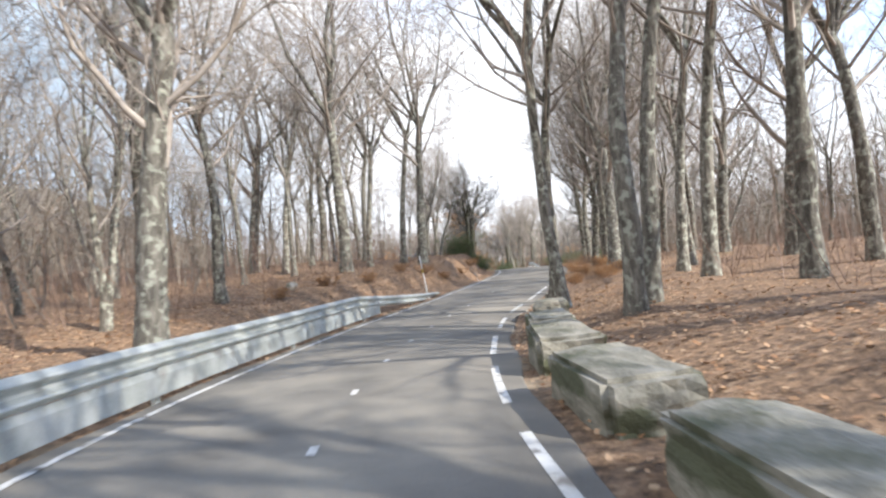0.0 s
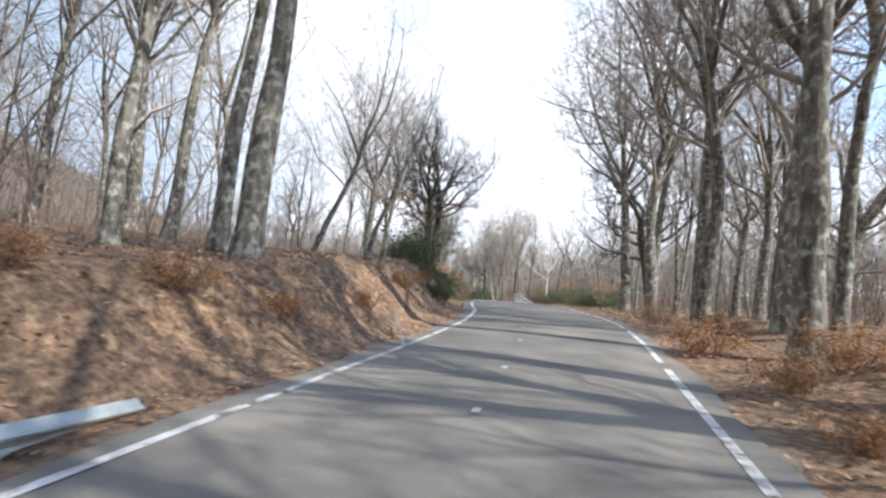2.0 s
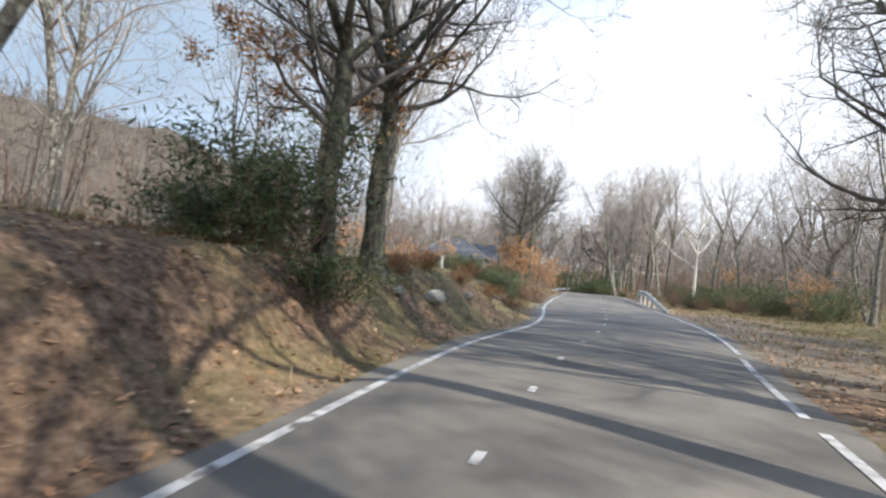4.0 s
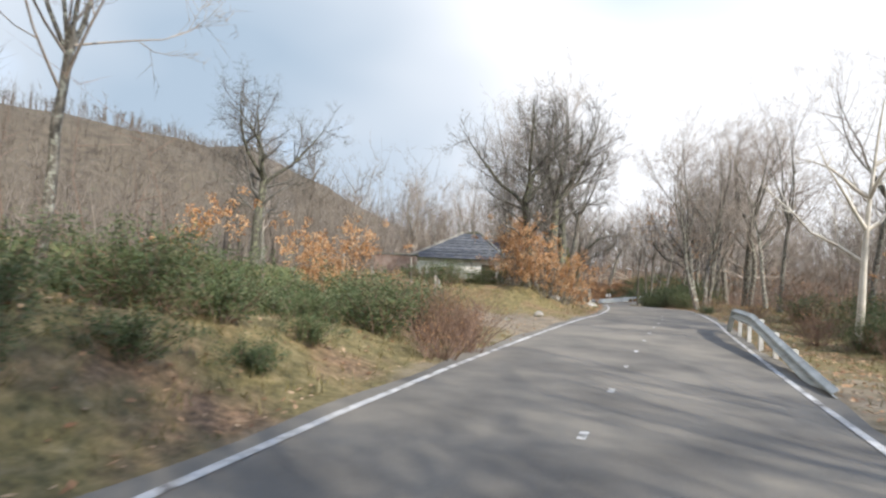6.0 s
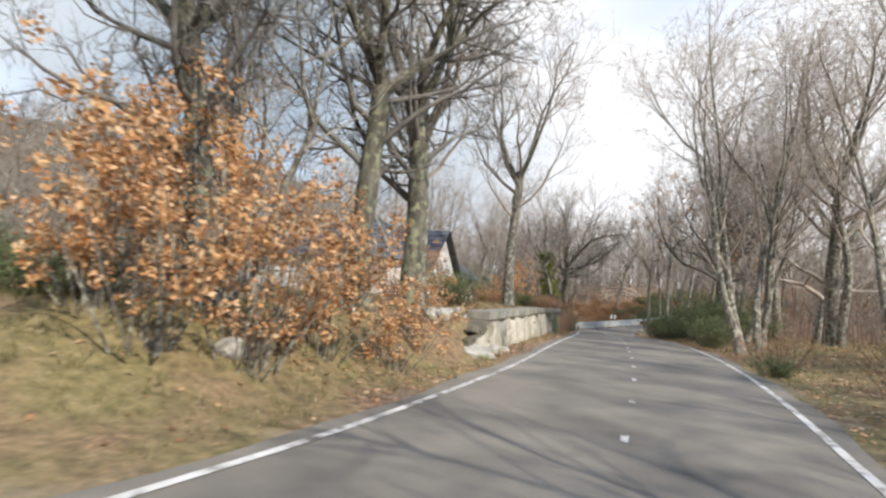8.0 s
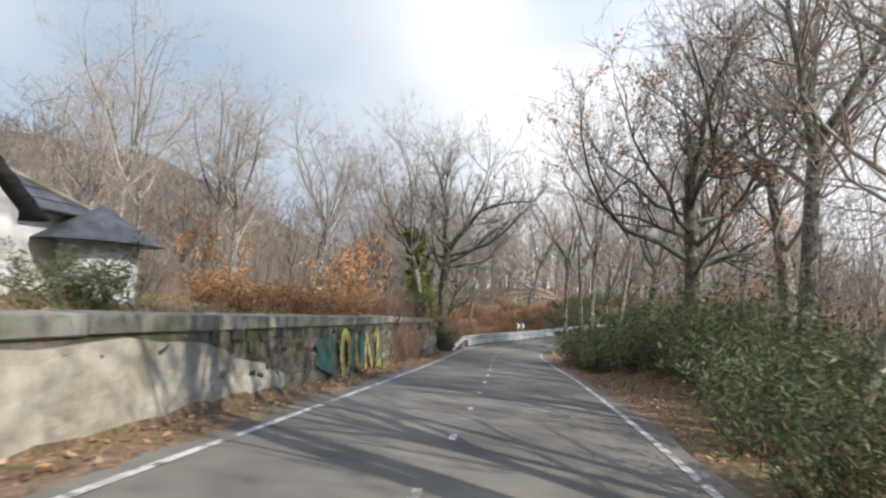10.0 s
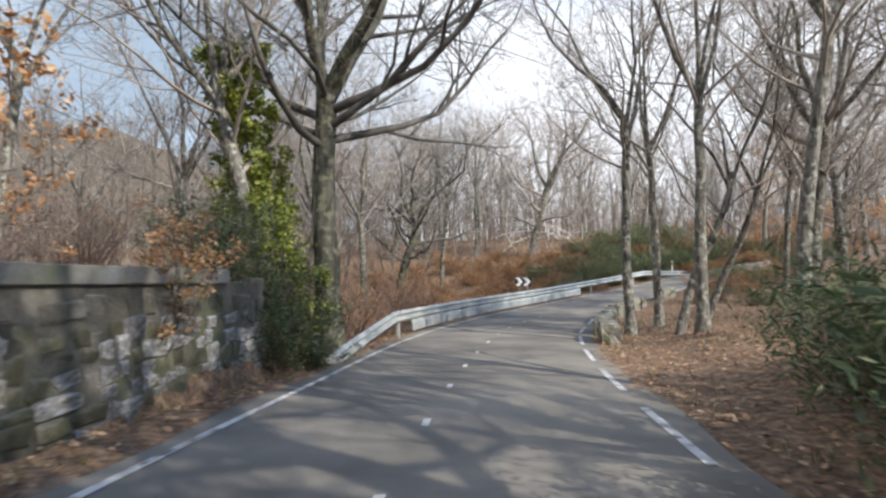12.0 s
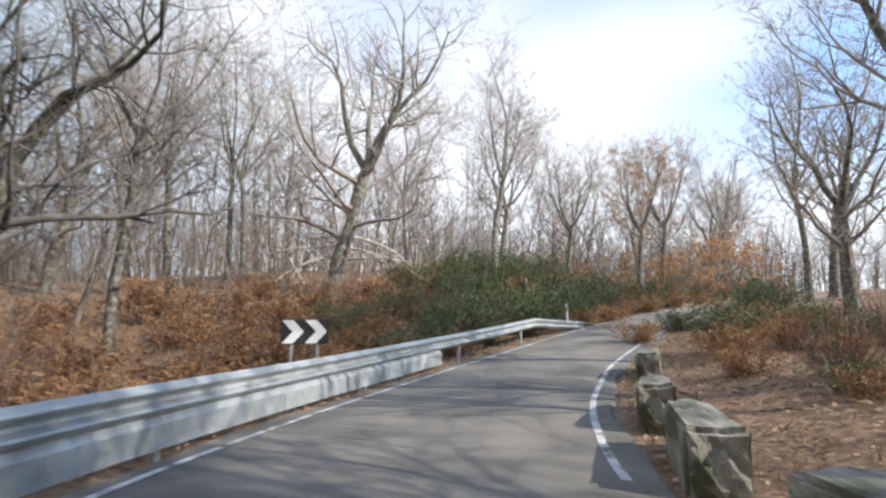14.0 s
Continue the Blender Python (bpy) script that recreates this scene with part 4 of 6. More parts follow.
def shrub_kind(seed, height, spread, stem_n, material, per, size, stem_mat, leafy=0.35, long=1.5, flat=0.9, r=0.012, keep=1.0, clump=0.0):
    rng = random.Random(seed)
    tb, tips = stems(rng, stem_n, height, spread, r)
    centres = []
    for pts in tips:
        for p in pts[1:]:
            if p.z > height * leafy * rng.uniform(0.4, 1.0) and rng.random() < keep:
                centres.append((p.x, p.y, p.z, clump or 0.16 * max(height, 1.0)))
    return (mesh_from("stems", tb.v, tb.f, stem_mat), leaf_cloud("leaves", rng, centres, per, size, material, flat, 0.4, long))


BROOM = [shrub_kind(31, 1.1, 0.9, 34, M_BROOM, 9, 0.027, M_BRAMBLE, 0.1, 4.4), shrub_kind(32, 1.4, 1.1, 38, M_BROOM, 9, 0.028, M_BRAMBLE, 0.1, 4.4),
         shrub_kind(33, 0.8, 0.9, 32, M_BROOM, 9, 0.027, M_BRAMBLE, 0.1, 4.4)]
OAKLING = [shrub_kind(41, 3.6, 1.7, 13, M_OAKLEAF, 26, 0.088, M_BARK, 0.25, 1.5, r=0.03, keep=0.5, clump=0.27),
           shrub_kind(42, 2.6, 1.4, 12, M_OAKLEAF, 24, 0.085, M_BARK, 0.25, 1.5, r=0.025, keep=0.5, clump=0.23),
           shrub_kind(43, 4.6, 2.1, 14, M_OAKLEAF, 28, 0.092, M_BARK, 0.25, 1.5, r=0.035, keep=0.5, clump=0.32)]
BRAMBLE = [shrub_kind(51, 1.3, 1.2, 70, M_OAKLEAF, 1, 0.03, M_BRAMBLE, 0.3), shrub_kind(52, 1.7, 1.1, 78, M_BRACKEN, 1, 0.03, M_BRAMBLE, 0.3)]
FERN = [shrub_kind(61, 0.8, 0.9, 24, M_BRACKEN, 8, 0.038, M_BRAMBLE, 0.15, 3.2, 0.5), shrub_kind(62, 1.0, 1.0, 24, M_BRACKEN, 8, 0.041, M_BRAMBLE, 0.15, 3.2, 0.5)]


def shrub(kind, name, x, y, s, turn, label, category, group):
    t = new(name)
    part("stem_tangle", kind[0], t)
    part("foliage", kind[1], t)
    t.matrix_basis = pose(x, y, gz(x, y), 0, 0, turn) @ Matrix.Scale(s, 4)
    return tagged(t, label, category, group)


SHRUBS = [
    ('b', 5.0, 41.6, 1.24),
    ('b', 4.2, 42.6, 1.18),
    ('b', 5.9, 41.0, 0.81),
    ('b', 4.4, 40.6, 0.99),
    ('b', 7.90, 53.60, 0.51),
    ('b', 7.10, 53.00, 0.57),
    ('b', 7.50, 55.40, 0.62),
    ('b', 6.50, 55.00, 0.67),
    ('b', 6.40, 55.40, 0.72),
    ('b', 6.30, 57.00, 0.72),
    ('b', 5.80, 57.80, 0.67),
    ('b', 6.40, 53.40, 0.62),
    ('b', 7.50, 57.60, 0.51),
    ('b', 5.00, 55.50, 0.72),
    ('b', 3.80, 57.00, 0.67),
    ('b', 4.6, 59.2, 0.79),
    ('b', 2.8, 59.5, 0.86),
    ('r', 9.75, 59.2, 0.62),
    ('r', 9.5, 60.3, 0.62),
    ('r', 9.0, 59.6, 0.66),
    ('r', 9.6, 58.2, 0.58),
    ('r', 8.9, 61.2, 0.62),
    ('o', 2.4, 67.0, 0.72),
    ('o', 1.2, 69.5, 0.8),
    ('o', -1.5, 66.0, 0.95),
    ('o', -1.0, 75.3, 0.4),
    ('b', 6.0, 72.9, 0.8),
    ('b', 6.9, 73.7, 0.85),
    ('b', 5.2, 73.9, 0.8),
    ('b', 4.3, 74.4, 0.7),
    ('b', 7.7, 73.6, 0.7),
    ('b', 3.2, 74.8, 0.6),
    ('b', 9.9, 84.6, 0.90),
    ('b', 8.9, 86.0, 0.90),
    ('r', 8.2, 84.2, 1.00),
    ('r', 7.2, 86, 1.00),
    ('r', 9.4, 87.4, 0.70),
    ('b', 10.8, 91.6, 0.80),
    ('r', 6.2, 84, 1.00),
    ('f', 10.6, 98.6, 0.70),
    ('f', 9.8, 99.8, 0.77),
    ('f', 9.2, 98.2, 0.77),
    ('f', 10.3, 101.2, 0.77),
    ('f', 9.4, 102.4, 0.77),
    ('f', 8.5, 100.6, 0.84),
    ('f', 10.2, 103.4, 0.77),
    ('f', 8.8, 104.2, 0.84),
    ('f', 7.8, 102.2, 0.84),
    ('f', 7.2, 99.6, 0.84),
    ('f', 9.8, 105.4, 0.77),
    ('f', 6.6, 101, 0.84),
    ('f', 8, 106, 0.84),
    ('f', 9.3, 107.2, 0.77),
    ('f', 6.4, 104, 0.84),
    ('r', 10.6, 105.4, 0.7),
    ('r', 10.4, 106.4, 0.7),
    ('r', 9.9, 108.6, 0.7),
    ('r', 9.7, 110.4, 0.7),
    ('b', 10.7, 114.5, 0.75),
    ('b', 10.4, 113.8, 0.7),
    ('r', 9.4, 112.2, 0.7),
    ('o', 7.6, 110.6, 1.15),
    ('o', 6.4, 112.5, 1.10),
    ('o', -1, 112, 1.20),
    ('o', 10.6, 112.0, 0.40),
    ('b', 18.2, 91.0, 0.90),
    ('b', 18.5, 93.2, 1.10),
    ('b', 19.8, 95.4, 1.0),
    ('b', 19.6, 97.6, 1.10),
    ('b', 19.4, 99.8, 1.10),
    ('b', 19.2, 101.6, 1.20),
    ('b', 19.0, 103.6, 1.20),
    ('b', 19.4, 105.4, 1.50),
    ('b', 19.0, 107.2, 1.20),
    ('b', 20.2, 102.6, 1.60),
    ('b', 20.0, 99.4, 1.50),
    ('b', 20.4, 105.8, 1.50),
    ('b', 20.2, 108.6, 1.20),
    ('b', 21, 96.5, 1.40),
    ('b', 20.6, 68.5, 1.00),
    ('b', 21.6, 66, 1.10),
    ('b', 22.4, 63.8, 1.20),
    ('b', 20.4, 71.2, 1.00),
    ('b', 22.6, 69.4, 1.20),
    ('b', 19.8, 73.6, 0.90),
    ('b', 23.4, 61.4, 1.20),
    ('b', 24.2, 66.6, 1.20),
    ('r', 19.2, 70, 1.00),
    ('r', 20.2, 74.6, 1.00),
    ('r', 18.6, 76.4, 0.90),
    ('o', 23, 72.5, 0.60),
    ('o', 21.5, 60.5, 0.50),
    ('b', 17.8, 80.6, 0.50),
    ('r', 18.4, 83, 0.80),
    ('r', 10.0, 120.6, 1.30),
    ('r', 9.2, 122, 1.40),
    ('r', 9.8, 123.6, 1.30),
    ('r', 8.6, 120, 1.40),
    ('r', 9, 125.4, 1.30),
    ('r', 8, 123.4, 1.40),
    ('f', 11.0, 131.5, 1.00),
    ('f', 12.2, 133.6, 1.00),
    ('f', 13.2, 135.6, 1.00),
    ('f', 11.6, 135.6, 1.10),
    ('f', 12.6, 138, 1.10),
    ('f', 10.4, 134, 1.10),
    ('f', 14.4, 137.4, 1.00),
    ('f', 13.6, 140.4, 1.10),
    ('r', 9.6, 129.4, 1.20),
    ('r', 8.4, 131.4, 1.30),
    ('r', 9.4, 133.6, 1.30),
    ('r', 8, 135.6, 1.40),
    ('b', 16.6, 137.8, 0.81),
    ('b', 17.8, 139.2, 0.90),
    ('b', 18.6, 141.0, 0.99),
    ('b', 19.8, 141.6, 1.08),
    ('b', 20.8, 143.2, 1.17),
    ('b', 22.2, 143.6, 1.17),
    ('b', 23.4, 145.2, 1.26),
    ('b', 21.2, 145.4, 1.17),
    ('b', 19.2, 143.6, 1.08),
    ('b', 17.4, 141.6, 0.90),
    ('b', 24.8, 146.6, 1.26),
    ('b', 26.2, 147.6, 1.26),
    ('b', 16, 140, 0.72),
    ('b', 27.6, 149.2, 1.17),
    ('o', 34, 157.5, 1.20),
    ('o', 37.5, 158, 1.20),
    ('o', 31.5, 157, 1.00),
    ('b', 24.5, 135.6, 1.00),
    ('b', 26.6, 137.6, 0.90),
    ('b', 29.5, 139.6, 0.99),
    ('b', 17.9, 64.4, 0.6),
    ('b', 18.7, 64.2, 0.65),
    ('r', 17.3, 65.2, 0.5),
    ('b', 19.4, 64.8, 0.75),
    ('r', 18.2, 63.5, 0.45),
    ('b', 20.2, 64.0, 0.8),
    ('b', 20.8, 62.0, 0.8),
    ('b', 22.0, 60.2, 0.9),
    ('r', 19.6, 62.8, 0.6),
    ('f', 22.5, 132.6, 0.6),
    ('f', 23.6, 134.2, 0.7),
    ('f', 25.2, 134.4, 0.7),
    ('f', 26.0, 136.2, 0.7),
    ('f', 28.0, 138.2, 0.7),
    ('f', 24.6, 132.6, 0.6),
    ('f', 27.4, 135.6, 0.7),
    ('b', 28.2, 136.8, 0.8),
    ('b', 25.6, 133.6, 0.7),
    ('r', 23.0, 131.2, 0.7),
    ('r', 26.8, 133.4, 0.8),
    ('b', 22.2, 130.2, 0.6),
    ('f', 21.6, 129.4, 0.5),
    ('b', 23.4, 128.2, 0.8),
    ('r', 7.0, 63.6, 0.8),
    ('r', 6.3, 64.3, 0.8),
    ('r', 7.7, 62.6, 0.75),
    ('r', 6.6, 62.6, 0.8),
    ('o', 5.2, 65.0, 0.62),
    ('o', 4.4, 64.2, 0.6),
    ('b', 31.5, 150.2, 0.9),
    ('b', 33.5, 152.4, 1.0),
    ('o', 29.0, 151.8, 0.6),
    ('o', 33.0, 154.6, 0.7),
    ('f', 27.4, 146.4, 0.9),
    ('f', 29.2, 148.6, 0.9),
    ('f', 31.2, 149.8, 0.9),
    ('f', 34.8, 153.0, 1.0),
    ('f', 25.4, 145.4, 0.8),
    ('f', 30.6, 153.4, 1.0),
    ('b', 36.0, 155.2, 1.1),
    ('b', 39.0, 156.4, 1.1),
    ('f', 37.4, 154.2, 0.9),
    ('b', 17.9, 107.0, 1.0),
    ('b', 17.6, 108.6, 1.05),
    ('b', 18.1, 110.2, 1.0),
    ('b', 18.4, 106.0, 1.1),
    ('b', 18.7, 108.0, 1.2),
    ('b', 18.5, 110.0, 1.2),
    ('b', 18.7, 111.8, 1.15),
    ('b', 18.5, 112.0, 0.9),
    ('b', 19.8, 110.2, 1.2),
    ('b', 19.8, 112.4, 1.2),
    ('b', 17.9, 105.2, 0.8),
    ('b', 19.0, 113.6, 0.8),
    ('f', 8.0, 20.6, 0.45),
    ('f', 8.8, 21.4, 0.5),
    ('f', 7.4, 19.4, 0.4),
    ('f', 9.8, 21.8, 0.5),
    ('f', 8.2, 22.4, 0.45),
    ('f', 9.9, 23.6, 0.5),
    ('f', 7.0, 22.0, 0.35),
    ('f', 6.6, 20.6, 0.35),
    ('f', 7.2, 47.2, 0.35),
    ('f', 6.4, 46.4, 0.4),
    ('f', 7.8, 48.6, 0.35),
    ('f', 6.2, 44.6, 0.4),
    ('f', 7.2, 49.8, 0.4),
    ('f', 5.6, 47.6, 0.4),
    ('f', 8.4, 50.4, 0.35),
    ('f', 6.0, 49.2, 0.45),
    ('f', 5.0, 43.6, 0.4),
    ('f', 3.1, 28.0, 0.35),
    ('f', 2.0, 25.9, 0.4),
    ('f', 3.9, 30.8, 0.35),
    ('f', 1.0, 24.7, 0.4),
    ('f', 4.4, 33.0, 0.35),
    ('f', 0.0, 23.4, 0.4),
    ('f', -1.2, 21.2, 0.4),
    ('f', -2.6, 19.4, 0.45),
    ('f', -3.8, 16.9, 0.4),
    ('b', 8.5, 60.6, 0.75),
    ('b', 7.8, 61.4, 0.8),
    ('b', 6.8, 61.0, 0.85),
    ('b', 8.2, 59.0, 0.75),
    ('b', 7.3, 59.4, 0.8),
    ('b', 6.0, 60.2, 0.9),
    ('b', 5.2, 61.6, 0.9),
    ('b', 6.2, 58.6, 0.8),
    ('b', 8.40, 54.80, 0.43),
    ('b', 8.20, 56.40, 0.47),
    ('b', 8.00, 52.20, 0.39),
    ('b', 7.00, 51.20, 0.43),
    ('f', 15.2, 136.4, 0.7),
    ('f', 9.6, 137.4, 1.0),
    ('f', 8.2, 138.6, 1.0),
    ('f', 11.2, 139.6, 1.1),
    ('f', 6.8, 136.8, 1.1),
    ('f', 12.2, 141.8, 1.1),
    ('f', 10.0, 141.6, 1.1),
    ('f', 14.8, 142.6, 1.0),
    ('f', 7.4, 141.0, 1.1),
    ('f', 5.4, 139.4, 1.1),
    ('f', 9.0, 144.0, 1.1),
    ('f', 12.8, 144.6, 1.0),
    ('f', 16.8, 143.8, 1.0),
    ('b', 15.4, 139.0, 0.6),
    ('b', 14.9, 141.2, 0.6),
    ('b', 28.8, 150.6, 1.2),
    ('b', 30.4, 152.2, 1.1),
    ('b', 25.4, 148.8, 1.2),
    ('b', 22.6, 146.8, 1.1),
    ('b', 18.0, 145.0, 0.8),
    ('o', 30.0, 155.2, 1.0),
    ('o', 27.0, 156.5, 0.9),
    ('o', 40.5, 160.5, 1.2),
    ('o', 36.0, 161.5, 1.2),
    ('b', 11.2, 115.4, 0.6),
    ('b', 10.2, 115.6, 0.9),
    ('r', 11.0, 103.6, 0.8),
    ('r', 11.0, 104.6, 0.85),
    ('r', 10.9, 106.6, 0.8),
    ('r', 11.25, 103.2, 0.75),
    ('r', 11.3, 104.2, 0.8),
    ('r', 11.2, 105.2, 0.8),
    ('r', 11.1, 106.2, 0.7),
    ('b', 11.15, 104.8, 0.55),
    ('b', 11.0, 106.9, 0.5),
    ('f', 8.6, 26.6, 0.55),
    ('f', 9.6, 24.8, 0.6),
    ('r', 10.8, 32.0, 0.55),
    ('f', 10.9, 29.6, 0.5),
    ('r', 11.8, 34.6, 0.6),
    ('f', 8.2, 24.0, 0.45),
    ('o', 10.1, 72.3, 0.62), ('o', 9.2, 72.5, 0.62), ('o', 10.7, 73.2, 0.5), ('o', 8.4, 73.2, 0.62), ('o', 9.6, 74.0, 0.72), ('o', 10.9, 74.5, 0.56), ('o', 11.5, 75.6, 0.45), ('o', 8.9, 74.9, 0.72),
    ('o', 10.1, 76.6, 0.55), ('o', 9.2, 77.6, 0.62), ('o', 11.4, 76.9, 0.36), ('o', 8.0, 75.4, 0.7), ('o', 7.9, 88.0, 0.6),
    ('o', 36.0, 154.6, 1.4), ('o', 39.2, 156.2, 1.5), ('o', 42.5, 157.8, 1.5), ('o', 46.0, 159.6, 1.5), ('f', 24.2, 139.2, 0.8), ('b', 27.0, 141.2, 0.9), ('f', 30.2, 143.0, 0.9), ('b', 33.4, 145.2, 1.0), ('f', 36.4, 147.0, 1.0), ('b', 30.4, 141.0, 1.1),
    ('b', 4.9, 33.4, 0.5), ('b', 5.3, 34.6, 0.5), ('b', 4.7, 34.3, 0.55), ('b', 10.9, 115.1, 0.95), ('b', 10.1, 116.0, 0.95), ('b', 9.6, 114.9, 0.95),
]
shrub_rng = random.Random(9)
TYPES = {"b": (BROOM, "broom_shrub", "dense dark green broom shrub on the verge", "shrub", "broom shrubs"),
         "o": (OAKLING, "young_oak", "young oak still holding its dry orange leaves", "young tree", "orange young oaks"),
         "r": (BRAMBLE, "bramble_bush", "tangle of bare reddish-brown bramble stems", "shrub", "bramble bushes"),
         "f": (FERN, "bracken_clump", "clump of dead rust-brown bracken", "fern", "dead bracken")}
bend_rng = random.Random(44)
for bv in np.arange(134.5, 150.0, 0.9):          # the bank of broom behind the rail of the last bend
    for boff in (3.9, 5.3, 6.9, 8.6):
        bp = along(bv + bend_rng.uniform(-0.3, 0.3), boff + bend_rng.uniform(-0.4, 0.4))
        if bp.x < 15.4 + 0.166 * (bp.y - 119.6):
            SHRUBS.append(("f", bp.x, bp.y, bend_rng.uniform(0.5, 0.75)))
        else:
            SHRUBS.append(("b" if bend_rng.random() < 0.82 else "f", bp.x, bp.y, bend_rng.uniform(0.7, 1.05)))
while len([q for q in SHRUBS if q[2] > 139 and q[1] > 24]) < 110:
    bx, by = bend_rng.uniform(24, 52), bend_rng.uniform(141, 172)
    bd = float(near_road(bx, by)[0][0])
    if 3.4 < bd < 15:
        SHRUBS.append((bend_rng.choice("bfffro"), bx, by, bend_rng.uniform(0.7, 1.1)))
for code, x, y, s in SHRUBS:
    kinds, nm, lab, cat, grp = TYPES[code]
    if code == "o" and y > 139:
        s *= 0.7
    shrub(shrub_rng.choice(kinds), nm, x, y, s, shrub_rng.uniform(0, 360), lab, cat, grp)


# ------------------------------------------------------------------ guard rails
def w_beam(name, pts, tops, material):
    """A two-wave steel beam along points, facing their right side; tops: height of the upper edge over the points."""
    prof = [(0.012, 0.0), (0.02, -0.012), (0.085, -0.05), (0.098, -0.07), (0.085, -0.09), (0.01, -0.13), (0.0, -0.158), (0.01, -0.186), (0.085, -0.226), (0.098, -0.246), (0.085, -0.266), (0.02, -0.304), (0.012, -0.316)]
    k = len(prof)
    v, f = [], []
    for i, p in enumerate(pts):
        d = (pts[min(i + 1, len(pts) - 1)] - pts[max(i - 1, 0)])
        n = Vector((d.y, -d.x, 0)).normalized()
        for o, u in prof:
            v.append(tuple(p + n * o + Vector((0, 0, tops[i] + u))))
        for o, u in reversed(prof):
            v.append(tuple(p + n * (o - 0.008) + Vector((0, 0, tops[i] + u))))
    m = 2 * k
    for i in range(len(pts) - 1):
        for c in range(m):
            a, b = i * m + c, i * m + (c + 1) % m
            f.append((a, b, b + m, a + m))
    f += [tuple(range(m)), tuple(range((len(pts) - 1) * m + m - 1, (len(pts) - 1) * m - 1, -1))]
    return mesh_from(name, v, f, material)


def post_mesh(h, material, w=0.1, t=0.06):
    """A C-shaped steel post."""
    bm = bmesh.new()
    prof = [(-w / 2, t), (-w / 2, 0), (w / 2, 0), (w / 2, t), (w / 2 - 0.008, t), (w / 2 - 0.008, 0.008), (-w / 2 + 0.008, 0.008), (-w / 2 + 0.008, t)]
    lo = [bm.verts.new((a, b, -0.3)) for a, b in prof]
    hi = [bm.verts.new((a, b, h)) for a, b in prof]
    n = len(prof)
    for i in range(n):
        bm.faces.new((lo[i], lo[(i + 1) % n], hi[(i + 1) % n], hi[i]))
    bm.faces.new((hi[0], hi[1], hi[6], hi[7]))
    bm.faces.new((hi[1], hi[2], hi[5], hi[6]))
    bm.faces.new((hi[2], hi[3], hi[4], hi[5]))
    return bm_mesh("post", bm, material)


def guard_rail(i0, i1, off, ramp_in, ramp_out, skirt=None, label="", step=8, white=False, near_off=None):
    rail = new("guard_rail")
    tagged(rail, label, "guard rail", "guard rails")
    side = 1 if off > 0 else -1
    ii = list(range(i0, i1 + 1))
    offs = np.linspace(off if near_off is None else near_off, off, len(ii))
    pts = [Vector((*(ROAD[i, :2] + R_NRM[i] * o), ROAD[i, 2])) for i, o in zip(ii, offs)]
    tops = []
    for k in range(len(ii)):
        a = min(k / max(ramp_in, 1e-6), 1) if ramp_in else 1
        b = min((len(ii) - 1 - k) / max(ramp_out, 1e-6), 1) if ramp_out else 1
        tops.append(0.12 + 0.63 * min(a, b))
    order = list(range(len(ii))) if side > 0 else list(range(len(ii)))[::-1]
    part("beam", w_beam("beam", [pts[k] for k in order], [tops[k] for k in order], M_GALV), rail, "corrugated galvanised beam")
    pm = {}
    for k in range(2, len(ii) - 1, step):
        h = round(tops[k] - 0.03, 2)
        if h < 0.3:
            continue
        if h not in pm:
            pm[h] = post_mesh(h, M_WHITEPOST, 0.17, 0.08) if white else post_mesh(h, M_GALV)
        i = ii[k]
        p = ROAD[i, :2] + R_NRM[i] * (offs[k] + side * 0.03)
        part("post", pm[h], rail, "", pose(p[0], p[1], ROAD[i, 2], 0, 0, math.degrees(math.atan2(R_NRM[i, 1], R_NRM[i, 0])) - 90 + (0 if side > 0 else 180)))
    if skirt:
        a, b = skirt
        seg = 8
        for k in range(a, b, seg):
            e = min(k + seg, b)
            s = ribbon("skirt_panel", k, e, [off + side * 0.01, off + side * 0.025, off - side * 0.015, off - side * 0.045, off - side * 0.04], [0.425, 0.42, 0.10, 0.095, 0.34], M_GALV, closed=True)
            part("skirt_panel", s, rail)
    return rail


guard_rail(idx(-22), idx(21.7), HALF + 0.42, 0, 15, (idx(-22), idx(16.0)), "long galvanised guard rail with a steel skirt panel")
guard_rail(idx(115.5), idx(143.5), HALF + 0.42, 9, 10, (idx(121.5), idx(135.5)), "galvanised guard rail with a skirt round the bend")
guard_rail(idx(58.6), idx(68.6), -2.02, 12, 2, None, "short galvanised guard rail with a buried end", step=3, white=True, near_off=-2.65)


# ------------------------------------------------------------------ retaining wall with a concrete coping
def rough_block(seed, sx=1.0, sy=1.0, sz=1.0, jitter=0.16):
    rng = random.Random(seed)
    bm = bmesh.new()
    bmesh.ops.create_cube(bm, size=1)
    bmesh.ops.bevel(bm, geom=bm.edges[:], offset=0.14, segments=1, affect="EDGES")
    for v in bm.verts:
        v.co += Vector((rng.uniform(-1, 1), rng.uniform(-1, 1), rng.uniform(-1, 1))) * jitter * 0.5
    bmesh.ops.scale(bm, vec=(sx, sy, sz), verts=bm.verts)
    return bm


def rock_bm(seed, squash=0.7):
    rng = random.Random(seed)
    bm = bmesh.new()
    bmesh.ops.create_icosphere(bm, subdivisions=2, radius=0.5)
    o = Vector((rng.uniform(-50, 50), rng.uniform(-50, 50), rng.uniform(-50, 50)))
    for v in bm.verts:
        k = 1 + 0.55 * noise.noise(v.co * 1.7 + o) + 0.2 * noise.noise(v.co * 4.1 + o)
        v.co = Vector((v.co.x * k, v.co.y * k, v.co.z * k * squash))
    return bm


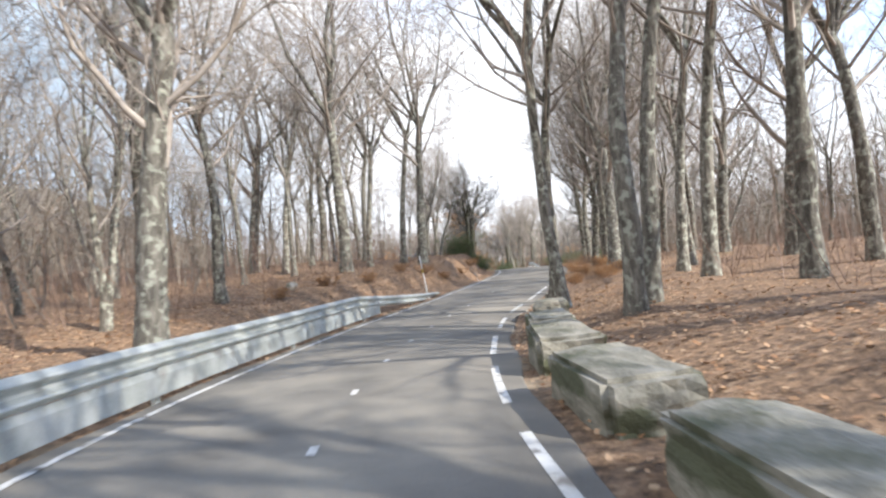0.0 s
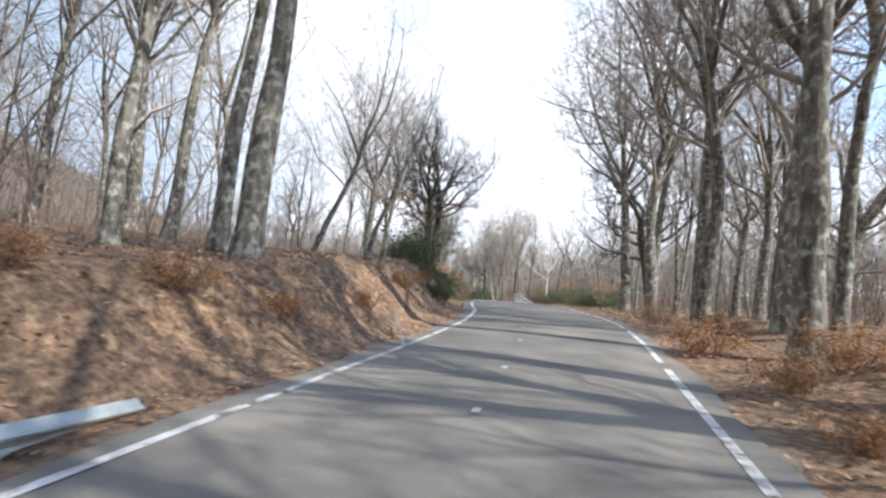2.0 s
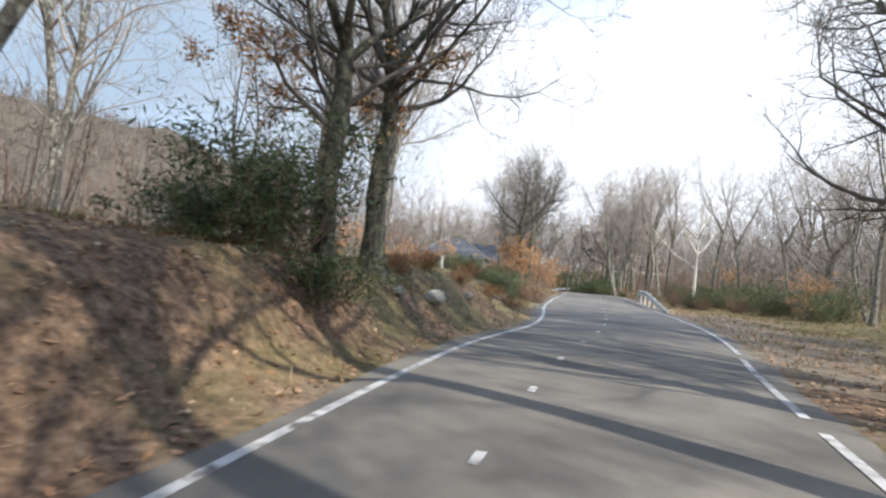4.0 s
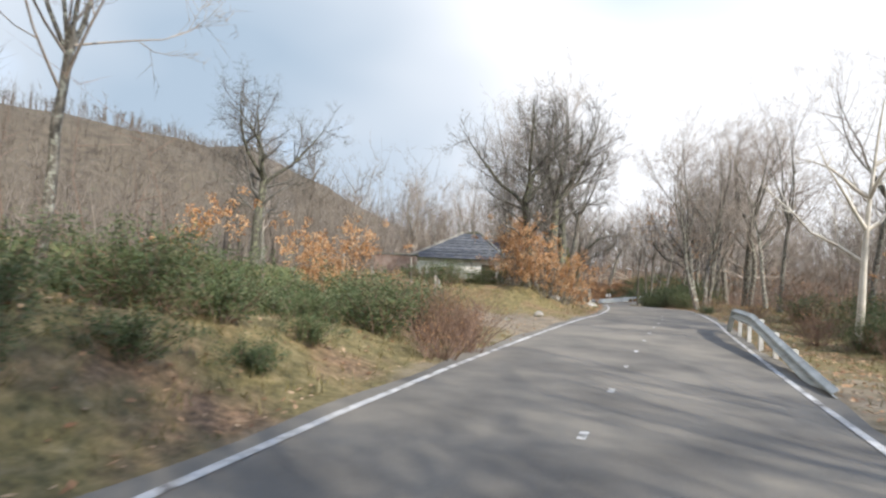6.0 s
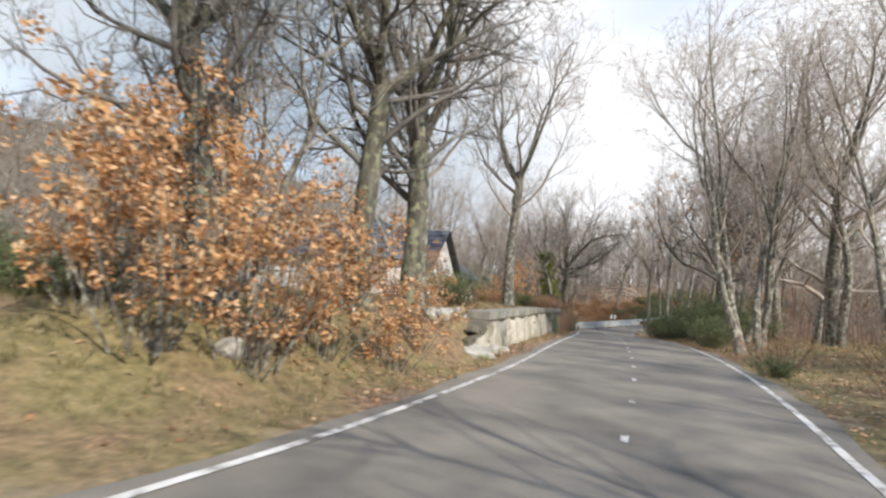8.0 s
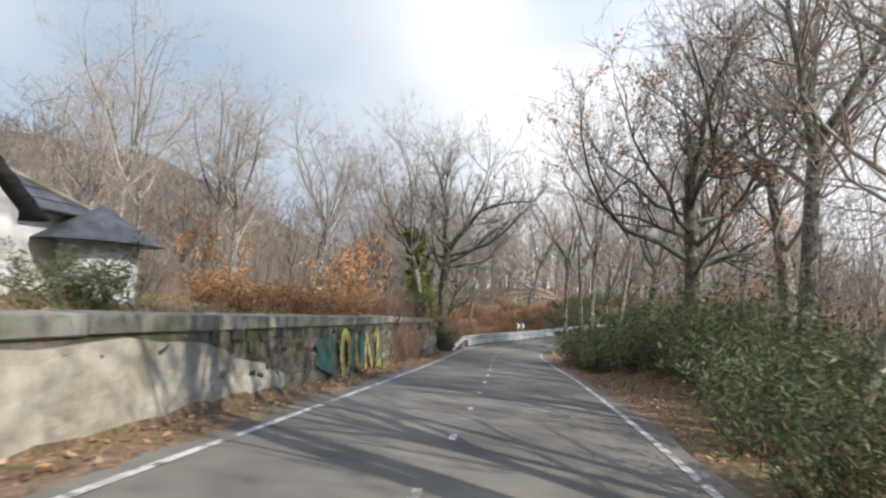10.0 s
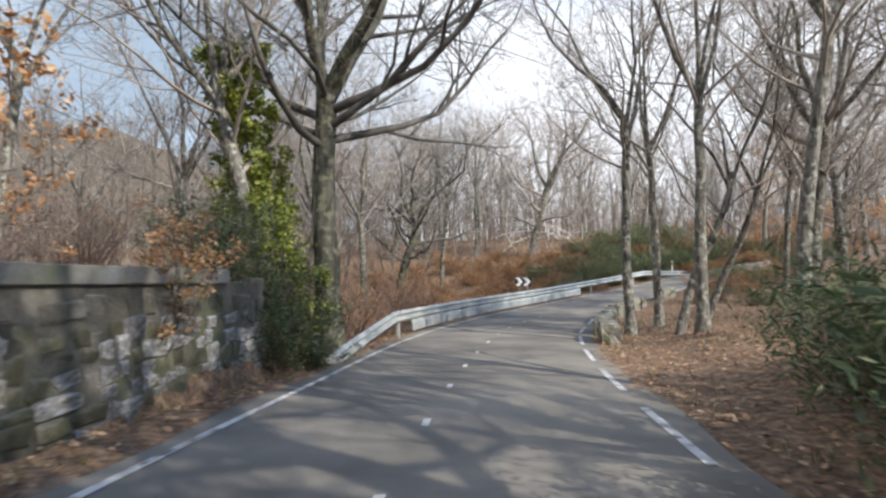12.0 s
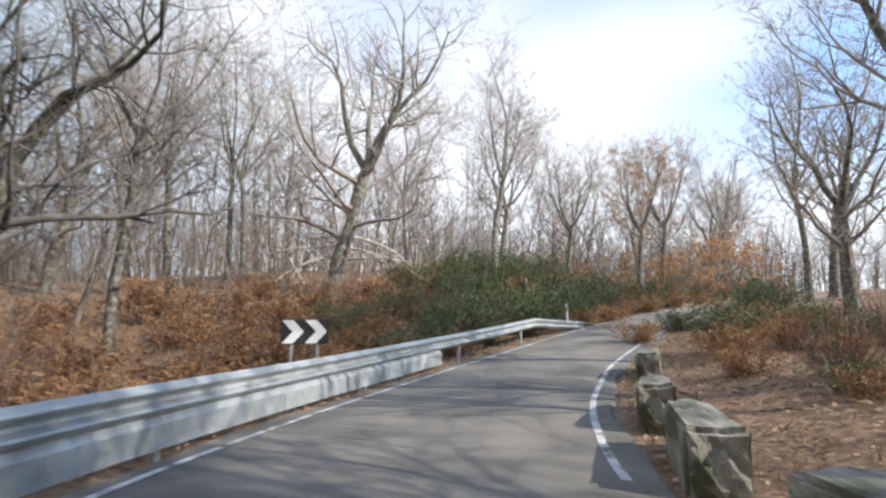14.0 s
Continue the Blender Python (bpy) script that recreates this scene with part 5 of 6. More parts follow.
M_LIMED = mat("limed_stone", [(0.15, 0.14, 0.125), (0.34, 0.325, 0.3), (0.56, 0.545, 0.515)], 2.6, 0.92, 0.8, fine=24,
              spots=((0.12, 0.115, 0.085), 1.6, 0.50, 0.64), vary=0.35)
LIMED_KINDS = [bm_mesh("stone", rough_block(40 + s, jitter=0.24), M_LIMED) for s in range(8)]
STONE_KINDS = [bm_mesh("stone", rough_block(s, jitter=0.2), M_STONE) for s in range(12)]
ROCK_KINDS = [bm_mesh("rock", rock_bm(s), M_ROCK) for s in range(6)]

wall = new("retaining_wall")
tagged(wall, "rubble stone retaining wall with concrete coping and graffiti", "wall", kind="structure")
ia, ib = idx(WALL_A), idx(WALL_B)
core_v, core_f = [], []
wi = list(range(ia, ib + 1))
for i in wi:
    v = ROAD[i, 1]
    top = float(wall_top(v)) - 0.2
    broken = max(0.0, 1 - (v - WALL_A) / 1.6) * 0.75
    top -= broken
    foot = ROAD[i, 2] - 0.3
    for o, z in ((WALL_OFF - 0.10, foot), (WALL_OFF, top), (WALL_OFF + 0.55, top), (WALL_OFF + 0.6, foot)):
        core_v.append((*(ROAD[i, :2] + R_NRM[i] * o), z))
for r in range(len(wi) - 1):
    for c in range(4):
        a, b = r * 4 + c, r * 4 + (c + 1) % 4
        core_f.append((a, b, b + 4, a + 4))
core_f += [(3, 2, 1, 0), tuple(len(core_v) - 4 + k for k in range(4))]
part("wall_core", mesh_from("wall_core", core_v, core_f, M_MORTAR), wall, "rough lime mortar between the stones")

# coping slabs, 2 m long
slab_rng = random.Random(3)
k = ia + 4
while k < ib - 3:
    e = min(k + 4, ib)
    v = ROAD[(k + e) // 2, 1]
    p0, p1 = [ROAD[q, :2] + R_NRM[q] * (WALL_OFF + 0.22) for q in (k, e)]
    z0, z1 = float(wall_top(ROAD[k, 1])), float(wall_top(ROAD[e, 1]))
    a, b = Vector((*p0, z0)), Vector((*p1, z1))
    L = (b - a).length - 0.02
    bm = box_bm(L, 0.56, 0.2, 0.015, 1, z0=False)
    for q in bm.verts:
        q.co += Vector((slab_rng.uniform(-1, 1), slab_rng.uniform(-1, 1), slab_rng.uniform(-1, 1))) * 0.006
    d = (b - a).normalized()
    m = Matrix.Translation((a + b) / 2 - Vector((0, 0, 0.1 + slab_rng.uniform(0, 0.02)))) @ d.to_track_quat("X", "Z").to_matrix().to_4x4()
    part("coping_slab", bm_mesh("coping_slab", bm, M_CONCRETE), wall, "", m)
    k = e

# rubble stones: those of the far stretch singly, the rest joined
st_rng = random.Random(4)
joined_v, joined_f = [], []
singles = 0
z_off = 0.0
while z_off < 1.6:
    hgt = st_rng.uniform(0.12, 0.23)
    s = R_S[ia] + st_rng.uniform(0, 0.3)
    while s < R_S[ib] - 0.2:
        ln = st_rng.uniform(0.12, 0.24) if st_rng.random() < 0.5 else st_rng.uniform(0.22, 0.48)
        tall = st_rng.choice((0.8, 1.0, 1.0, 1.25))
        i = int(np.searchsorted(R_S, s + ln / 2))
        v = ROAD[i, 1]
        base = ROAD[i, 2] - 0.08 + z_off
        top = float(wall_top(v)) - 0.24 - max(0.0, 1 - (v - WALL_A) / 1.6) * 0.75
        if base + hgt * 0.6 < top:
            t_in = (base + hgt / 2 - ROAD[i, 2] + 0.3) / max(top - ROAD[i, 2] + 0.3, 0.2)
            off = WALL_OFF - 0.10 + 0.10 * t_in + 0.068 + st_rng.uniform(-0.028, 0.022)
            p = ROAD[i, :2] + R_NRM[i] * off + R_DIR[i] * (s + ln / 2 - R_S[i])
            m = pose(p[0], p[1], base + hgt / 2 + st_rng.uniform(-0.05, 0.05), st_rng.uniform(-4, 4), st_rng.uniform(-12, 12), math.degrees(math.atan2(R_DIR[i, 1], R_DIR[i, 0])) + st_rng.uniform(-4, 4))
            m = m @ Matrix.Diagonal((ln * 1.02, st_rng.uniform(0.14, 0.2), hgt * tall, 1))
            kind = st_rng.choice(LIMED_KINDS if st_rng.random() < float(np.interp(v, [98, 104, 108], [0.12, 0.35, 0.7])) else STONE_KINDS)
            if v > 101.0 and singles < 300:
                part("stone", kind, wall, "", m)
                singles += 1
            else:
                n0 = len(joined_v)
                joined_v += [tuple(m @ q.co) for q in kind.vertices]
                joined_f += [tuple(n0 + w for w in q.vertices) for q in kind.polygons]
        s += ln + st_rng.uniform(0.0, 0.05)
    z_off += hgt + 0.015
tagged(part("rubble_masonry", mesh_from("rubble_masonry", joined_v, joined_f, M_STONE), wall), kind="stuff")

# old lime render still covering the first stretch
M_RENDER = mat("lime_render", [(0.27, 0.245, 0.19), (0.40, 0.37, 0.30), (0.50, 0.47, 0.39)], 1.3, 0.93, 0.5, fine=14,
               spots=((0.19, 0.175, 0.11), 1.0, 0.50, 0.66))


def render_skin(v0, v1):
    rng = random.Random(31)
    rows = range(idx(v0), idx(v1) + 1)
    nh = 9
    verts, faces = [], []
    for i in rows:
        v = ROAD[i, 1]
        top = float(wall_top(v)) - 0.21 - max(0.0, 1 - (v - WALL_A) / 2.4) * 0.6 - 0.10 * abs(math.sin(v * 1.9))
        if v > v1 - 3:
            top -= (v - v1 + 3) * 0.22
        foot = ROAD[i, 2] - 0.1
        for k in range(nh):
            u = k / (nh - 1)
            o = WALL_OFF - 0.10 + 0.10 * u - 0.058 + rng.uniform(-0.012, 0.012)
            verts.append((*(ROAD[i, :2] + R_NRM[i] * o), foot + (top - foot) * u))
    n = len(rows)
    m = len(verts)
    for k in range(m):
        r, c = divmod(k, nh)
        q = ROAD[rows[r], :2] + R_NRM[rows[r]] * (WALL_OFF + 0.02)
        verts.append((q[0], q[1], verts[k][2]))
    for r in range(n - 1):
        for c in range(nh - 1):
            a = r * nh + c
            faces.append((a, a + nh, a + nh + 1, a + 1))
        a = r * nh + nh - 1
        faces.append((a, a + nh, a + nh + m, a + m))
    return mesh_from("lime_render", verts, faces, M_RENDER)


part("lime_render", render_skin(78.8, 95.0), wall, "pale patchy lime render")

# tumbled stones at the broken end
pile_rng = random.Random(6)
for k in range(16):
    v = pile_rng.uniform(77.6, 80.8)
    p = along(v, WALL_OFF + pile_rng.uniform(-0.25, 0.9) + (80 - v) * 0.12)
    s = pile_rng.uniform(0.22, 0.5)
    r = new("fallen_stone", pile_rng.choice(ROCK_KINDS))
    r.matrix_basis = pose(p.x, p.y, gz(p.x, p.y) + s * 0.04, pile_rng.uniform(-25, 25), pile_rng.uniform(-25, 25), pile_rng.uniform(0, 360)) @ Matrix.Diagonal((s, s * pile_rng.uniform(0.7, 1.2), s * 0.9, 1))
    tagged(r, "pale stone fallen from the broken wall end", "stone", "fallen stones")
slab = new("broken_slab", bm_mesh("broken_slab", rough_block(91, 0.8, 0.6, 0.34, 0.22), M_ROCK))
slab.matrix_basis = pose(11.9, 78.9, gz(11.9, 78.9) + 0.05, 14, 14, 30)
tagged(slab, "large pale slab lying by the broken wall", "stone")


# graffiti: painted strokes on the face of the wall
M_GRAF_Y = mat("graffiti_yellow", [(0.3, 0.28, 0.04), (0.5, 0.48, 0.08), (0.58, 0.56, 0.15)], 3.0, 0.85, 0.6, fine=18, spots=((0.2, 0.18, 0.11), 7.0, 0.47, 0.58))
M_GRAF_T = mat("graffiti_teal", [(0.03, 0.11, 0.085), (0.05, 0.19, 0.15), (0.09, 0.25, 0.2)], 3.0, 0.8, 0.4, fine=18, spots=((0.17, 0.155, 0.1), 3.5, 0.46, 0.58))
M_GRAF_P = mat("graffiti_pink", [(0.4, 0.16, 0.12), (0.55, 0.27, 0.2), (0.5, 0.3, 0.22)], 3.0, 0.8, 0.4, fine=18, spots=((0.2, 0.18, 0.12), 1.8, 0.5, 0.66))
graffiti = new("graffiti")
tagged(graffiti, "weathered yellow and teal graffiti painted on the wall", "graffiti")


def face_point(v, h, proud):
    """A point on the wall's face, h metres above its foot."""
    i = idx(v)
    frac = v - ROAD[i, 1]
    o = WALL_OFF - 0.10 + 0.10 * min(h / 1.3, 1) - 0.035 - proud
    p = ROAD[i, :2] + R_NRM[i] * o + R_DIR[i] * frac
    return (p[0], p[1], ROAD[i, 2] + h)


def stroke(pts, width, proud, material):
    """A painted stroke through points (v, h), as a thin skin on the stones."""
    dense = catmull([(a, b, 0) for a, b in pts], 0.08)
    v, f = [], []
    for i, q in enumerate(dense):
        d = dense[min(i + 1, len(dense) - 1)] - dense[max(i - 1, 0)]
        d /= np.linalg.norm(d) + 1e-9
        n = np.array([-d[1], d[0]])
        w = width * (1 + 0.14 * math.sin(i * 1.3))
        for s in (-0.5, 0.5):
            v.append(face_point(q[0] + n[0] * w * s, q[1] + n[1] * w * s, proud))
    for i in range(len(dense) - 1):
        f.append((2 * i, 2 * i + 1, 2 * i + 3, 2 * i + 2))
    return mesh_from("paint_stroke", v, f, material)


for v0, v1 in ((96.2, 97.4), (98.3, 98.9), (99.2, 99.7), (100.3, 100.75), (101.25, 101.7)):
    part("paint_patch", stroke([((v0 + v1) / 2 - 0.03, 0.2), ((v0 + v1) / 2 + 0.03, 0.5), ((v0 + v1) / 2, 0.88)], (v1 - v0) * 0.85 + 0.1, 0.004, M_GRAF_T), graffiti)
GLYPHS = [[(98.0, 0.02), (97.75, 0.5), (97.95, 0.9), (98.3, 0.85), (98.35, 0.4), (98.15, 0.05)], [(98.9, 0.95), (98.95, 0.5), (99.1, 0.14), (99.5, 0.12)],
          [(99.75, 0.02), (99.8, 0.5), (99.9, 0.95)], [(99.9, 0.95), (100.15, 0.5), (100.45, 0.04)],
          [(100.72, 0.78), (100.9, 0.98), (101.15, 0.92), (101.15, 0.65), (100.9, 0.14)], [(100.85, 0.12), (101.1, 0.1), (101.5, 0.16)]]
for g in GLYPHS:
    part("paint_outline", stroke([(a + 0.04, b - 0.03) for a, b in g], 0.27, 0.010, M_GRAF_P), graffiti)
    part("paint_letter", stroke(g, 0.2, 0.016, M_GRAF_Y), graffiti)


# ------------------------------------------------------------------ house behind the wall
def hip_roof(x0, x1, y0, y1, z, rise, over, inset):
    a, b, c, d = (x0 - over, y0 - over), (x1 + over, y0 - over), (x1 + over, y1 + over), (x0 - over, y1 + over)
    ym = (y0 + y1) / 2
    r0, r1 = (x0 + inset, ym), (x1 - inset, ym)
    return a, b, c, d, r0, r1


def slope_tiles(parent, p0, p1, q0, q1, courses):
    """Overlapping slate courses on a slope from its eave p0-p1 to its top q0-q1."""
    p0, p1, q0, q1 = (Vector(v) for v in (p0, p1, q0, q1))
    n = (p1 - p0).cross(q0 - p0 if (q0 - p0).length > 0.1 else q1 - p1).normalized()
    if n.z < 0:
        n = -n
    for k in range(courses):
        t0, t1 = k / courses, (k + 1.25) / courses
        t1 = min(t1, 1.0)
        a, b = p0.lerp(q0, t0), p1.lerp(q1, t0)
        c, d = p1.lerp(q1, t1), p0.lerp(q0, t1)
        lift = n * 0.035
        v = [a + lift, b + lift, c + n * 0.006, d + n * 0.006, a - n * 0.004, b - n * 0.004]
        part("slate_course", mesh_from("slate_course", [tuple(q) for q in v], [(0, 1, 2, 3), (4, 5, 1, 0)], M_SLATE), parent)


def house():
    h = new("house")
    tagged(h, "low white plastered house with a dark slate hip roof", "house")
    x0, x1, y0, y1, z0, ze, zr = -0.7, 5.9, 88.2, 96.6, -0.4, 2.2, 4.35
    t = 0.3
    holes = [(4.3, 5.2)]
    bm = bmesh.new()

    def slab_box(ax, bx, ay, by, az, bz):
        r = bmesh.ops.create_cube(bm, size=1)
        bmesh.ops.scale(bm, vec=(bx - ax, by - ay, bz - az), verts=r["verts"])
        bmesh.ops.translate(bm, vec=((ax + bx) / 2, (ay + by) / 2, (az + bz) / 2), verts=r["verts"])

    edges = [x0] + [q for hole in holes for q in hole] + [x1]
    for a, b in zip(edges[::2], edges[1::2]):
        slab_box(a, b, y0, y0 + t, z0, ze)
    for a, b in holes:
        slab_box(a, b, y0, y0 + t, z0, 0.95)
        slab_box(a, b, y0, y0 + t, 1.85, ze)
    slab_box(x0, x1, y1 - t, y1, z0, ze)
    slab_box(x0, x0 + t, y0 + t, y1 - t, z0, ze)
    slab_box(x1 - t, x1, y0 + t, y1 - t, z0, ze)
    part("wall", bm_mesh("wall", bm, M_PLASTER), h, "white plaster wall")
    for a, b in holes:
        w = new("window")
        w.parent = h
        part("window_frame", bm_mesh("window_frame", box_bm(b - a, 0.06, 0.9, 0.01, 1), M_DARKWOOD), w, "", pose((a + b) / 2, y0 + 0.14, 0.95))
        part("shutter", bm_mesh("shutter", box_bm((b - a) * 0.46, 0.04, 0.84, 0.01, 1), M_DARKWOOD), w, "", pose((a + b) / 2 - (b - a) * 0.24, y0 + 0.08, 0.98))
        part("shutter", bm_mesh("shutter", box_bm((b - a) * 0.46, 0.04, 0.84, 0.01, 1), M_DARKWOOD), w, "", pose((a + b) / 2 + (b - a) * 0.24, y0 + 0.08, 0.98))
    a, b, c, d, r0, r1 = hip_roof(x0, x1, y0, y1, ze, zr - ze, 0.4, 2.6)
    ev = ze - 0.02
    roof = new("roof")
    roof.parent = h
    part("deck", mesh_from("deck", [(*a, ev), (*b, ev), (*c, ev), (*d, ev), (*r0, zr), (*r1, zr)], [(0, 1, 5, 4), (1, 2, 5), (2, 3, 4, 5), (3, 0, 4), (3, 2, 1, 0)], M_SLATE), roof)
    slope_tiles(roof, (*a, ev), (*b, ev), (*r0, zr), (*r1, zr), 9)
    slope_tiles(roof, (*b, ev), (*c, ev), (*r1, zr), (*r1, zr), 9)
    slope_tiles(roof, (*c, ev), (*d, ev), (*r1, zr), (*r0, zr), 9)
    slope_tiles(roof, (*d, ev), (*a, ev), (*r0, zr), (*r0, zr), 9)
    for p, q in ((a, r0), (b, r1), (c, r1), (d, r0), (r0, r1)):
        zz = zr if p is r0 else ev
        tb = Tubes()
        tb.add([(*p, zz + 0.05), (*q, zr + 0.05)], [0.07, 0.07], 6)
        part("ridge_cap", mesh_from("ridge_cap", tb.v, tb.f, M_CONCRETE), roof, "pale mortared ridge")
    # porch gable towards the road
    gx0, gx1, gy0, gy1 = 5.9, 6.9, 90.4, 94.2
    porch = new("porch")
    porch.parent = h
    zt = 3.7
    part("gable_wall", mesh_from("gable_wall", [(gx1, gy0, z0), (gx1, gy1, z0), (gx1, gy1, 2.0), (gx1, (gy0 + gy1) / 2, zt), (gx1, gy0, 2.0),
                                                (gx1 - 0.3, gy0, z0), (gx1 - 0.3, gy1, z0), (gx1 - 0.3, gy1, 2.0), (gx1 - 0.3, (gy0 + gy1) / 2, zt), (gx1 - 0.3, gy0, 2.0)],
                                 [(0, 1, 2, 3, 4), (9, 8, 7, 6, 5), (0, 4, 9, 5), (1, 6, 7, 2), (2, 7, 8, 3), (3, 8, 9, 4)], M_PLASTER), porch, "white gable")
    for s, yy in ((-1, gy0), (1, gy1)):
        part("side_wall", bm_mesh("side_wall", box_bm(gx1 - gx0 - 0.3, 0.28, 2.0 - z0, 0.01, 1), M_PLASTER), porch, "", pose((gx0 + gx1 - 0.3) / 2, yy - s * 0.14, z0))
        ym = (gy0 + gy1) / 2
        slope_tiles(porch, (gx0 - 2.2, yy + s * 0.35, 1.86), (gx1 + 0.3, yy + s * 0.35, 1.86), (gx0 - 2.2, ym, zt + 0.12), (gx1 + 0.3, ym, zt + 0.12), 7)
    return h


M_DARKWOOD = mat("dark_wood", [(0.04, 0.03, 0.024), (0.075, 0.058, 0.045), (0.11, 0.09, 0.07)], 5.0, 0.8, 0.3, fine=30)
house()

# low brick wall end in the garden
M_BRICK = mat("faded_brick", [(0.24, 0.15, 0.115), (0.36, 0.25, 0.2), (0.46, 0.35, 0.29)], 3.0, 0.9, 0.4, fine=25)
garden_wall = new("garden_wall")
tagged(garden_wall, "low faded brick garden wall in the yard", "wall")
part("brickwork", bm_mesh("brickwork", box_bm(2.6, 0.28, 1.35, 0.02, 1), M_BRICK), garden_wall)
part("coping", bm_mesh("coping", box_bm(2.8, 0.4, 0.1, 0.02, 1), M_CONCRETE), garden_wall, "pale concrete coping", pose(0, 0, 1.35))
garden_wall.matrix_basis = pose(0.3, 81.3, gz(0.3, 81.3) - 0.08, 0, 0, 14)

# small round-roofed shelter beside the house
shelter = new("garden_shelter")
tagged(shelter, "small white shelter with a dark conical roof", "shelter")
bm = bmesh.new()
bmesh.ops.create_cone(bm, cap_ends=True, segments=14, radius1=0.75, radius2=0.75, depth=2.2)
part("drum", bm_mesh("drum", bm, M_PLASTER, True), shelter, "", pose(6.6, 96.4, 0.6))
bm = bmesh.new()
bmesh.ops.create_cone(bm, cap_ends=True, segments=16, radius1=1.25, radius2=0.06, depth=0.8)
part("roof", bm_mesh("roof", bm, M_SLATE), shelter, "dark conical roof", pose(6.6, 96.4, 2.05))


# ------------------------------------------------------------------ stone guard blocks on the right verge
def hewn_block(seed):
    """A rough-hewn unit block with worn arrises and an uneven skin."""
    rng = random.Random(seed)
    bm = bmesh.new()
    bmesh.ops.create_cube(bm, size=1)
    bmesh.ops.bevel(bm, geom=bm.edges[:], offset=0.07, segments=2, affect="EDGES")
    bmesh.ops.subdivide_edges(bm, edges=[e for e in bm.edges if e.calc_length() > 0.4], cuts=5, use_grid_fill=True)
    o = Vector((rng.uniform(-9, 9), rng.uniform(-9, 9), rng.uniform(-9, 9)))
    for v in bm.verts:
        v.co += v.co.normalized() * (0.07 * noise.noise(v.co * 2.3 + o) + 0.035 * noise.noise(v.co * 6.1 + o))
    return bm


BLOCK_KINDS = [bm_mesh("guard_block", hewn_block(s), M_BLOCK) for s in (71, 72, 73, 74)]
blk_rng = random.Random(8)
for v, ln, wd, h, out in ((2.4, 1.5, 0.75, 0.5, 0.5), (4.6, 1.6, 0.8, 0.5, 0.5), (7.2, 1.7, 0.8, 0.52, 0.5), (10.2, 1.5, 0.75, 0.48, 0.6), (13.2, 1.5, 0.75, 0.46, 0.7), (16.2, 1.1, 0.6, 0.34, 0.7),
                     (120.6, 1.6, 0.5, 0.55, 0.45), (123.4, 1.8, 0.5, 0.58, 0.42), (126.4, 1.8, 0.5, 0.6, 0.42), (129.3, 1.8, 0.48, 0.6, 0.5), (132.0, 1.7, 0.45, 0.6, 0.62), (135.4, 1.8, 0.42, 0.58, 0.66)):
    p = along(v, -float(right_edge(v)) - out - wd / 2)
    b = new("guard_block", blk_rng.choice(BLOCK_KINDS))
    b.matrix_basis = pose(p.x, p.y, p.z + h / 2 - 0.12, blk_rng.uniform(-2, 2), blk_rng.uniform(-2, 2), heading(v) + 90 + blk_rng.uniform(-4, 4)) @ Matrix.Diagonal((ln, wd, h + 0.1, 1))
    tagged(b, "weathered concrete guard block on the road's edge", "guard block", "guard blocks")


# ------------------------------------------------------------------ chevron sign, posts and fences
def chevron_sign(x, y, z, turn):
    s = new("chevron_sign")
    tagged(s, "black and white chevron sign on two steel posts", "road sign")
    W, H = 0.8, 0.42
    part("panel", bm_mesh("panel", box_bm(W, 0.02, H, 0.004, 1, z0=False), M_BLACK), s, "black panel")
    for cx in (-0.19, 0.2):
        w, t, hh = 0.2, 0.19, H / 2 - 0.012
        pr = [(cx - w, hh), (cx - w + t, hh), (cx + t - 0.02, 0), (cx - w + t, -hh), (cx - w, -hh), (cx - 0.02, 0)]
        v = [(a, -0.0145, b) for a, b in pr] + [(a, -0.0105, b) for a, b in pr]
        f = [(0, 5, 2, 1), (5, 4, 3, 2), (6, 7, 8, 11), (11, 8, 9, 10)] + [(i, (i + 1) % 6, 6 + (i + 1) % 6, 6 + i) for i in range(6)]
        part("chevron", mesh_from("chevron", v, f, M_SIGNWHITE), s, "white reflective chevron")
    for px in (-0.22, 0.22):
        part("post", bm_mesh("post", box_bm(0.045, 0.03, 1.25, 0.004, 1), M_GALV), s, "", pose(px, 0.03, -1.06))
    s.matrix_basis = pose(x, y, z, 0, 0, turn)
    return s


chevron_sign(14.65, 133.6, -1.12, 8)


def wood_post(name, x, y, h, r, lean=(0, 0), material=None, label="", group="fence posts", z=None):
    rng = random.Random(int(x * 100 + y * 10))
    tb = Tubes()
    n = 5
    pts = [Vector((rng.gauss(0, 0.012), rng.gauss(0, 0.012), -0.25 + (h + 0.25) * i / (n - 1))) for i in range(n)]
    tb.add(pts, [r * rng.uniform(0.85, 1.1) for _ in range(n)], 7, cap=True)
    p = new(name, mesh_from(name, tb.v, tb.f, material or M_DEADWOOD))
    p.matrix_basis = pose(x, y, gz(x, y) if z is None else z, lean[0], lean[1], 0)
    return tagged(p, label or "weathered grey wooden fence post", "fence post", group)


